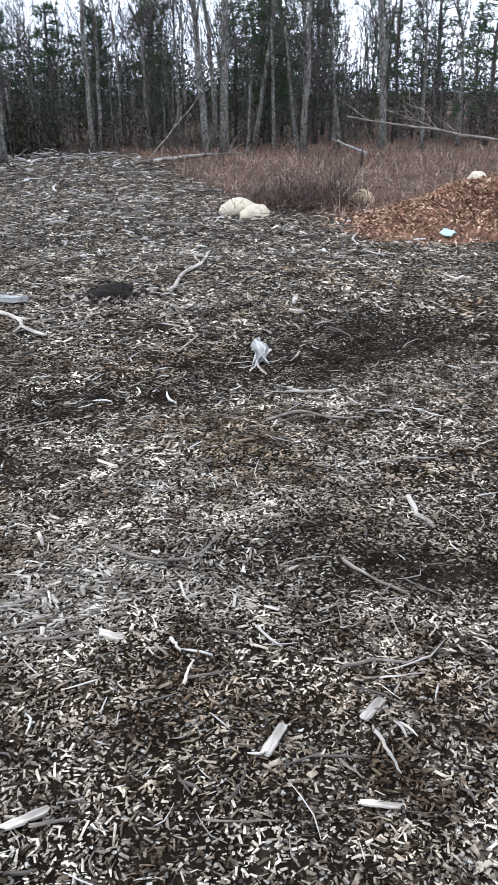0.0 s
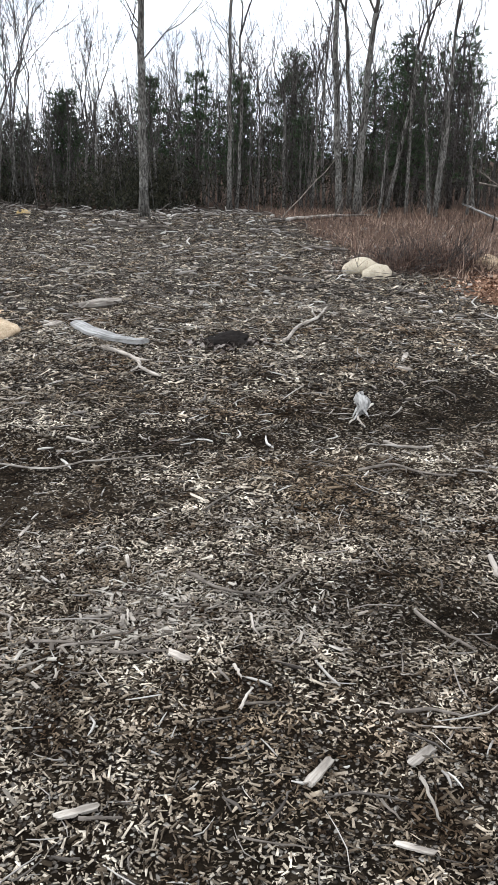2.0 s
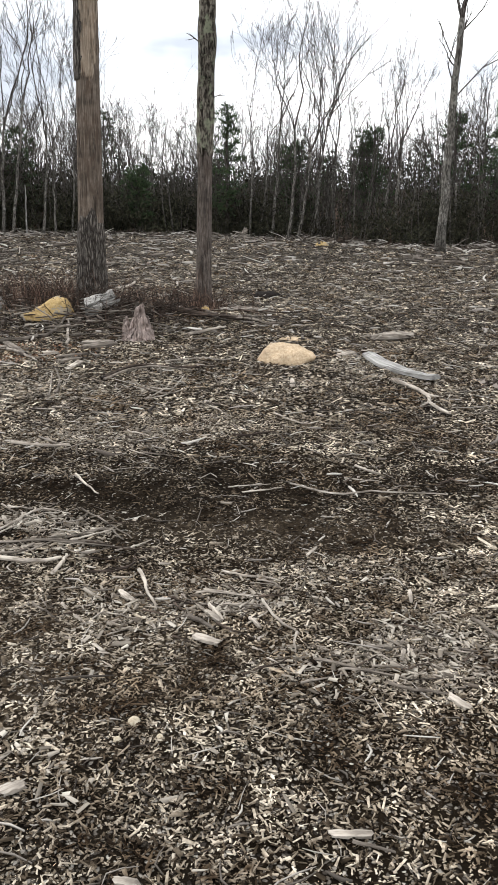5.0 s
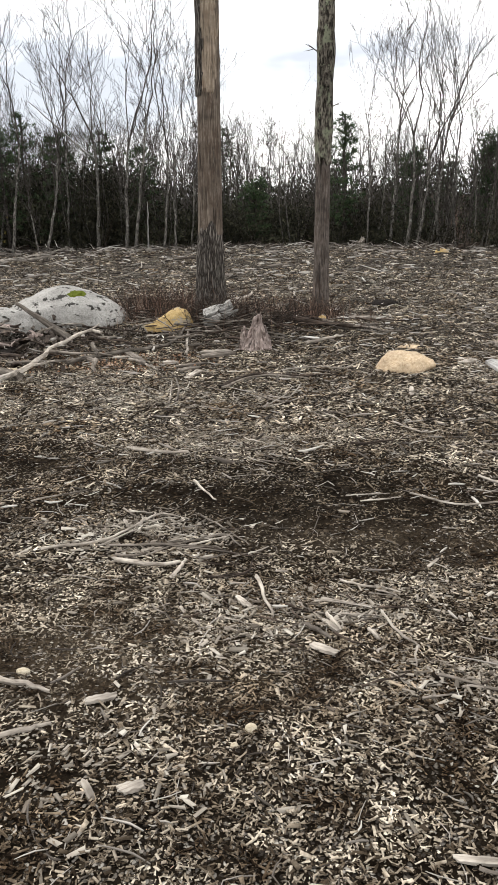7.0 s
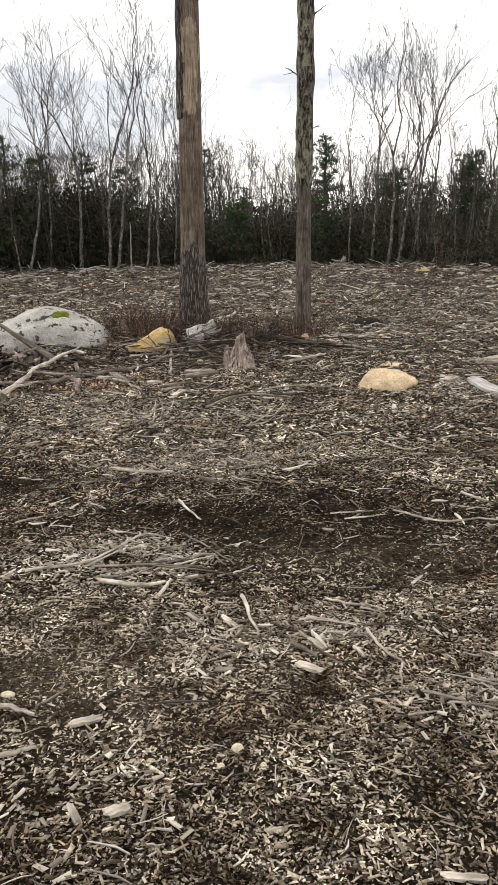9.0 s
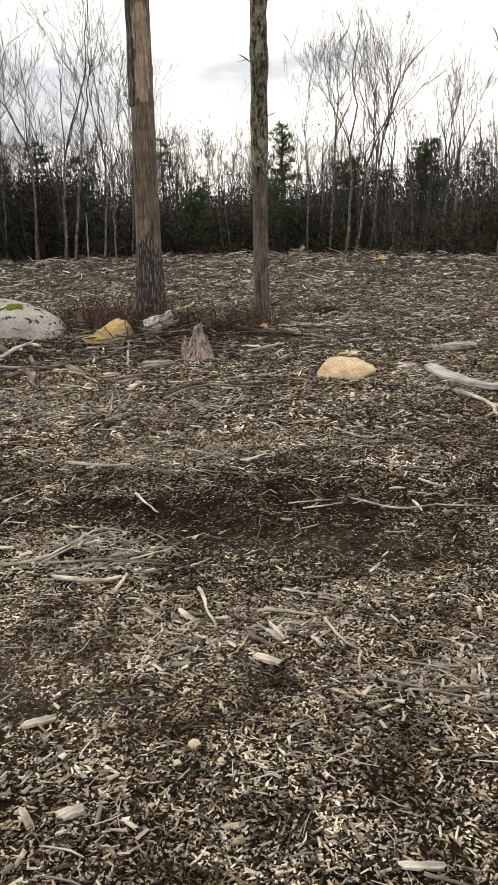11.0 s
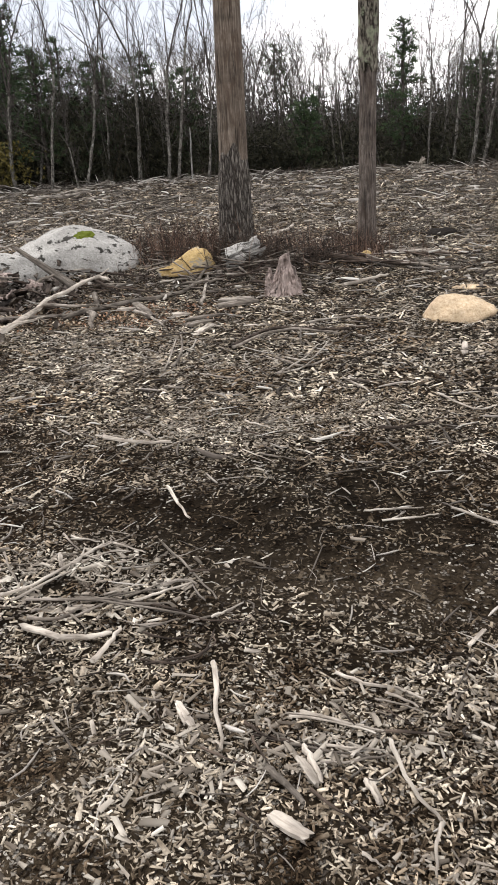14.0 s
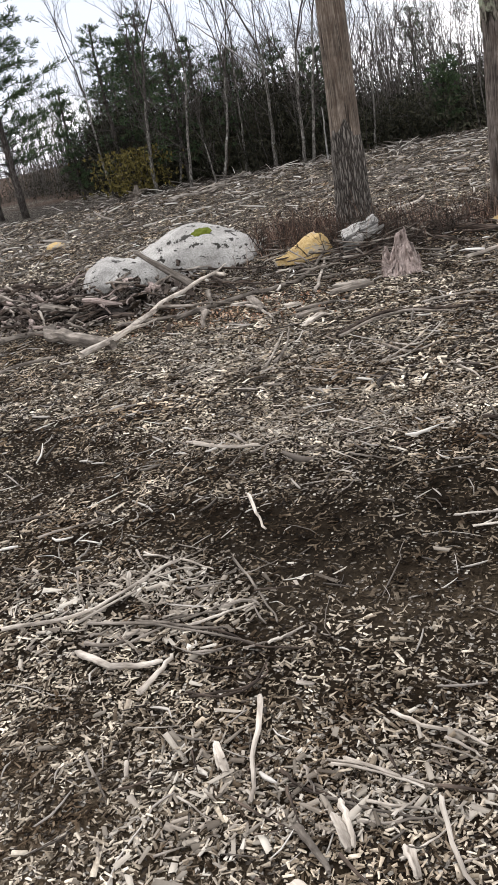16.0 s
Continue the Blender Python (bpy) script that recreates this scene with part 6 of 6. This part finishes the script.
pole((-3.40, 8.33, 0.05), (-4.13, 8.5, 0.46), 0.05, grey_wood, "thick grey branch leaning across the pale boulder", "leaning branch")
pole((11.9, 10.5, 0.7), (9.36, 12.6, 1.2), 0.028, grey_wood, "long pale fallen bough with bare side branches", "fallen bough", (6,))
pole((12.3, 9.3, 0.0), (11.7, 10.7, 0.85), 0.04, grey_wood, "grey leaning trunk that carries a fallen bough", "fallen log", (3,))
pole((12.0, 15.5, 0.3), (11.4, 16.1, 0.62), 0.035, silver_wood, "short white peeled log propped in the grass", "fallen log")
pole((11.95, 15.6, 0.0), (11.9, 15.5, 0.42), 0.03, dark_wood, "dark stub that props up a peeled log", "stub")
pole((7.6, 19.0, 0.05), (11.2, 20.1, 0.12), 0.05, grey_wood, "long grey fallen trunk along the edge of the grass", "fallen log", (3,))
pole((8.6, 20.5, 0.0), (11.5, 22.5, 1.9), 0.018, grey_wood, "thin leaning sapling propped against the trees", "leaning sapling", (3,))
pole((-7.2, 25.6, 0.0), (-7.15, 25.6, 1.55), 0.03, silver_wood, "broken white birch stem standing dead", "birch stub")
pole((-10.4, 27.0, 0.0), (-10.4, 27.0, 0.5), 0.025, silver_wood, "thin white stake at the edge of the woods", "stake")
pole((-9.0, 25.7, 3.0), (-10.6, 25.0, 4.6), 0.03, silver_wood, "pale broken limb hanging off a bare tree", "broken limb")

# ---- grass, leaves and stalks ----


def blades(x, y, z0, tall, wide, lean, mat, name, label, category):
    n = len(x)
    L = tall * np.exp(rs.normal(0, 0.35, n))
    az = rs.uniform(0, 2 * np.pi, n)
    ln = np.abs(rs.normal(0, lean, n))
    dx, dy = np.cos(az) * ln * L, np.sin(az) * ln * L
    sa = rs.uniform(0, 2 * np.pi, n)
    sx, sy = np.cos(sa) * wide * 0.5, np.sin(sa) * wide * 0.5
    rows = []
    for s, w in ((0, 1.0), (0.5, 0.8), (1.0, 0.25)):
        cx, cy, cz = x + dx * s * s, y + dy * s * s, z0 + L * s * np.sqrt(np.clip(1 - (ln * s * 0.6) ** 2, 0.1, 1))
        rows += [np.stack([cx - sx * w, cy - sy * w, cz], -1), np.stack([cx + sx * w, cy + sy * w, cz], -1)]
    v = np.stack(rows, 1).reshape(-1, 3)
    f = np.array([(0, 1, 3, 2), (2, 3, 5, 4)])
    return stuff(name, [(v, (f[None] + 6 * np.arange(n)[:, None, None]).reshape(-1, 4))], mat, label, category)


gxs, gys = rs.uniform(5.5, 26, 52000), rs.uniform(6, 24, 52000)
far_thin = rs.uniform(0, 1, 52000) < np.clip(10 / np.hypot(gxs, gys), 0.35, 1)
keep = (rs.uniform(0, 1, 52000) < grassy(gxs, gys) * (0.4 + 0.6 * smoothstep(-0.2, 0.4, field(gxs, gys, 0.6, 12)))) & (gys < wood_edge(gxs) + 2) & far_thin
gxs, gys = gxs[keep], gys[keep]
blades(gxs, gys, height(gxs, gys) - 0.01, 0.15, 0.011, 2.0, grass_mat, "rough_grass", "matted red-brown dead grass and weeds", "grass")

# long dry blades that stand out of the matted grass
n = 5200
tx, ty = rs.uniform(5.8, 17, n), rs.uniform(7, 21, n)
keep = (rs.uniform(0, 1, n) < grassy(tx, ty) ** 2 * smoothstep(-0.3, 0.5, field(tx, ty, 1.1, 44.0))) & (ty < wood_edge(tx))
tx, ty = tx[keep], ty[keep]
blades(tx, ty, height(tx, ty) - 0.01, 0.3, 0.009, 1.7, grass_mat, "long_grass", "long tan blades of dead grass standing in tufts", "grass")

# arching red-brown stems among the grass
n = 2600
tx, ty = rs.uniform(5.8, 16, n), rs.uniform(7.5, 20, n)
keep = (rs.uniform(0, 1, n) < grassy(tx, ty) * smoothstep(-0.2, 0.5, field(tx, ty, 0.8, 61.0))) & (ty < wood_edge(tx))
tx, ty = tx[keep], ty[keep]
blades(tx, ty, height(tx, ty) - 0.01, 0.42, 0.012, 1.3, stalk_mat, "arching_stems", "arching dark red-brown stems in the dead grass", "stems")

# a domed brush pile beside the pale stones
n = 3000
bx, by = rs.normal(6.9, 0.6, n), rs.normal(10.25, 0.3, n)
blades(bx, by, height(bx, by) + 0.2 * np.exp(-((bx - 6.9) / 0.7) ** 2 - ((by - 10.2) / 0.45) ** 2) * rs.uniform(0, 1, n), 0.22, 0.008, 1.7, stalk_mat, "brush_pile", "dark red-brown pile of brush beside pale stones", "brush pile")

twigs = Acc()
rng = random.Random(91)
for _ in range(200):
    limb(twigs, (rng.gauss(6.9, 0.5), rng.gauss(10.15, 0.22), 0.02), Vector((rng.uniform(-1, 1), rng.uniform(-0.8, 0.8), rng.uniform(0.0, 0.6))), rng.uniform(0.3, 0.7), 0.008, 1, rng, (0, 3), 0.003)
tagged(new("brush_twigs", to_mesh("brush_twigs", twigs.v, twigs.f, twig_bark)), "dark tangled twigs in the brush pile", "twigs", kind="stuff")
n = 2200
lx, ly = rs.uniform(6, 15, n), rs.uniform(7, 19, n)
keep = rs.uniform(0, 1, n) < grassy(lx, ly) * 0.8
stuff("grass_litter", [leaf_quads(lx[keep], ly[keep], height(lx[keep], ly[keep]) + 0.05, 0.05)], flake_mat, "dry brown leaves caught in the dead grass", "leaves")

# dark twigs tangled about the feet of the two dead trunks
rng = random.Random(67)
for cx, cy, rx, ry, n, tall in ((-1.85, 9.02, 0.42, 0.2, 150, 0.42), (-1.15, 9.25, 0.35, 0.22, 60, 0.34), (-0.7, 11.3, 0.22, 0.14, 70, 0.4), (-2.75, 9.35, 0.35, 0.25, 70, 0.4)):
    tangle = Acc()
    for _ in range(n):
        d = Vector((rng.uniform(-1, 1), rng.uniform(-0.8, 0.6), rng.uniform(0.0, 1.0)))
        limb(tangle, (rng.gauss(0, rx * 0.7), rng.gauss(0, ry * 0.7), 0.0), d, tall * rng.uniform(0.5, 1.1), rng.uniform(0.004, 0.009), 1, rng, (0, 3), 0.0025)
    ob = new("twig_tangle", to_mesh("twig_tangle", tangle.v, tangle.f, dark_wood))
    ob.location = (cx, cy, h(cx, cy))
    tagged(ob, "dark tangle of dry twigs at the foot of a dead trunk", "twigs", kind="stuff")

# dry stalks round the two dead trunks and the boulder
sx = np.concatenate([rs.normal(-2.0, 0.45, 500), rs.normal(-0.7, 0.25, 260), rs.normal(-2.65, 0.35, 760), rs.normal(-1.2, 0.6, 420)])
sy = np.concatenate([rs.normal(9.3, 0.25, 500), rs.normal(11.3, 0.2, 260), rs.normal(9.6, 0.4, 760), rs.normal(9.9, 0.4, 420)])
blades(sx, sy, height(sx, sy), 0.24, 0.006, 0.7, stalk_mat, "dry_stalks", "thin dry stalks round the dead trunks", "stalks")


def heap_top(x, y):
    return 0.46 * np.exp(-((x - 8.9) / 1.35) ** 2 - ((y - 8.1) / 0.95) ** 2) + 0.2 * np.exp(-((x - 7.3) / 0.9) ** 2 - ((y - 7.5) / 0.7) ** 2)


lx, ly = np.meshgrid(np.linspace(5.8, 12.5, 60), np.linspace(5.6, 11, 50))
lx, ly = lx.ravel(), ly.ravel()
lz = height(lx, ly) + heap_top(lx, ly) * (1 + 0.3 * field(lx, ly, 2.0, 3.0)) - 0.03
li = np.arange(3000).reshape(50, 60)
heap = tagged(new("leaf_heap"), "heap of dry orange-brown fallen leaves", "leaf heap")
part("heap_core", quads_mesh("heap_core", np.stack([lx, ly, lz], 1), np.stack([li[:-1, :-1], li[:-1, 1:], li[1:, 1:], li[1:, :-1]], -1).reshape(-1, 4), leaf_mat), heap)
n = 52000
lx, ly = rs.uniform(6.0, 12.0, n), rs.uniform(5.9, 10.4, n)
top = heap_top(lx, ly) * (1 + 0.3 * field(lx, ly, 2.0, 3.0))
keep = rs.uniform(0, 1, n) < np.clip(top * 6, 0.0, 1)
lv, lf = leaf_quads(lx[keep], ly[keep], height(lx[keep], ly[keep]) + top[keep] * rs.uniform(0.85, 1.1, keep.sum()), 0.042)
tagged(part("leaves", quads_mesh("leaves", lv, lf, leaf_mat), heap, "curled dry leaves"), kind="stuff")

# fallen leaves and bark crumbs below the heap of branches
n = 900
lx, ly = rs.normal(-2.6, 0.55, n), rs.normal(7.3, 0.32, n)
stuff("fallen_leaves", [leaf_quads(lx, ly, height(lx, ly), 0.03)], leaf_mat, "thin scatter of tan leaves before the branch heap", "leaves")


def blue_scrap(x, y):
    v, f = [], []
    for i in range(9):
        for j in range(7):
            u, w = i / 8 - 0.5, j / 6 - 0.5
            v.append((u * 0.2, w * 0.13 * (1 - 0.5 * u), 0.012 + 0.05 * abs(noise.noise((u * 5, w * 5, 2.0))) + 0.03 * math.cos(u * 4)))
    for i in range(8):
        for j in range(6):
            f.append((i * 7 + j, i * 7 + 7 + j, i * 7 + 8 + j, i * 7 + 1 + j))
    ob = new("plastic_scrap", to_mesh("plastic_scrap", v, f, blue_plastic, True))
    ob.modifiers.new("thickness", "SOLIDIFY").thickness = 0.003
    ob.matrix_world = pose(x, y, h(x, y) + 0.06, 12, 0, 15)
    tagged(ob, "crumpled light blue plastic scrap by the leaves", "plastic scrap")


blue_scrap(6.79, 6.82)
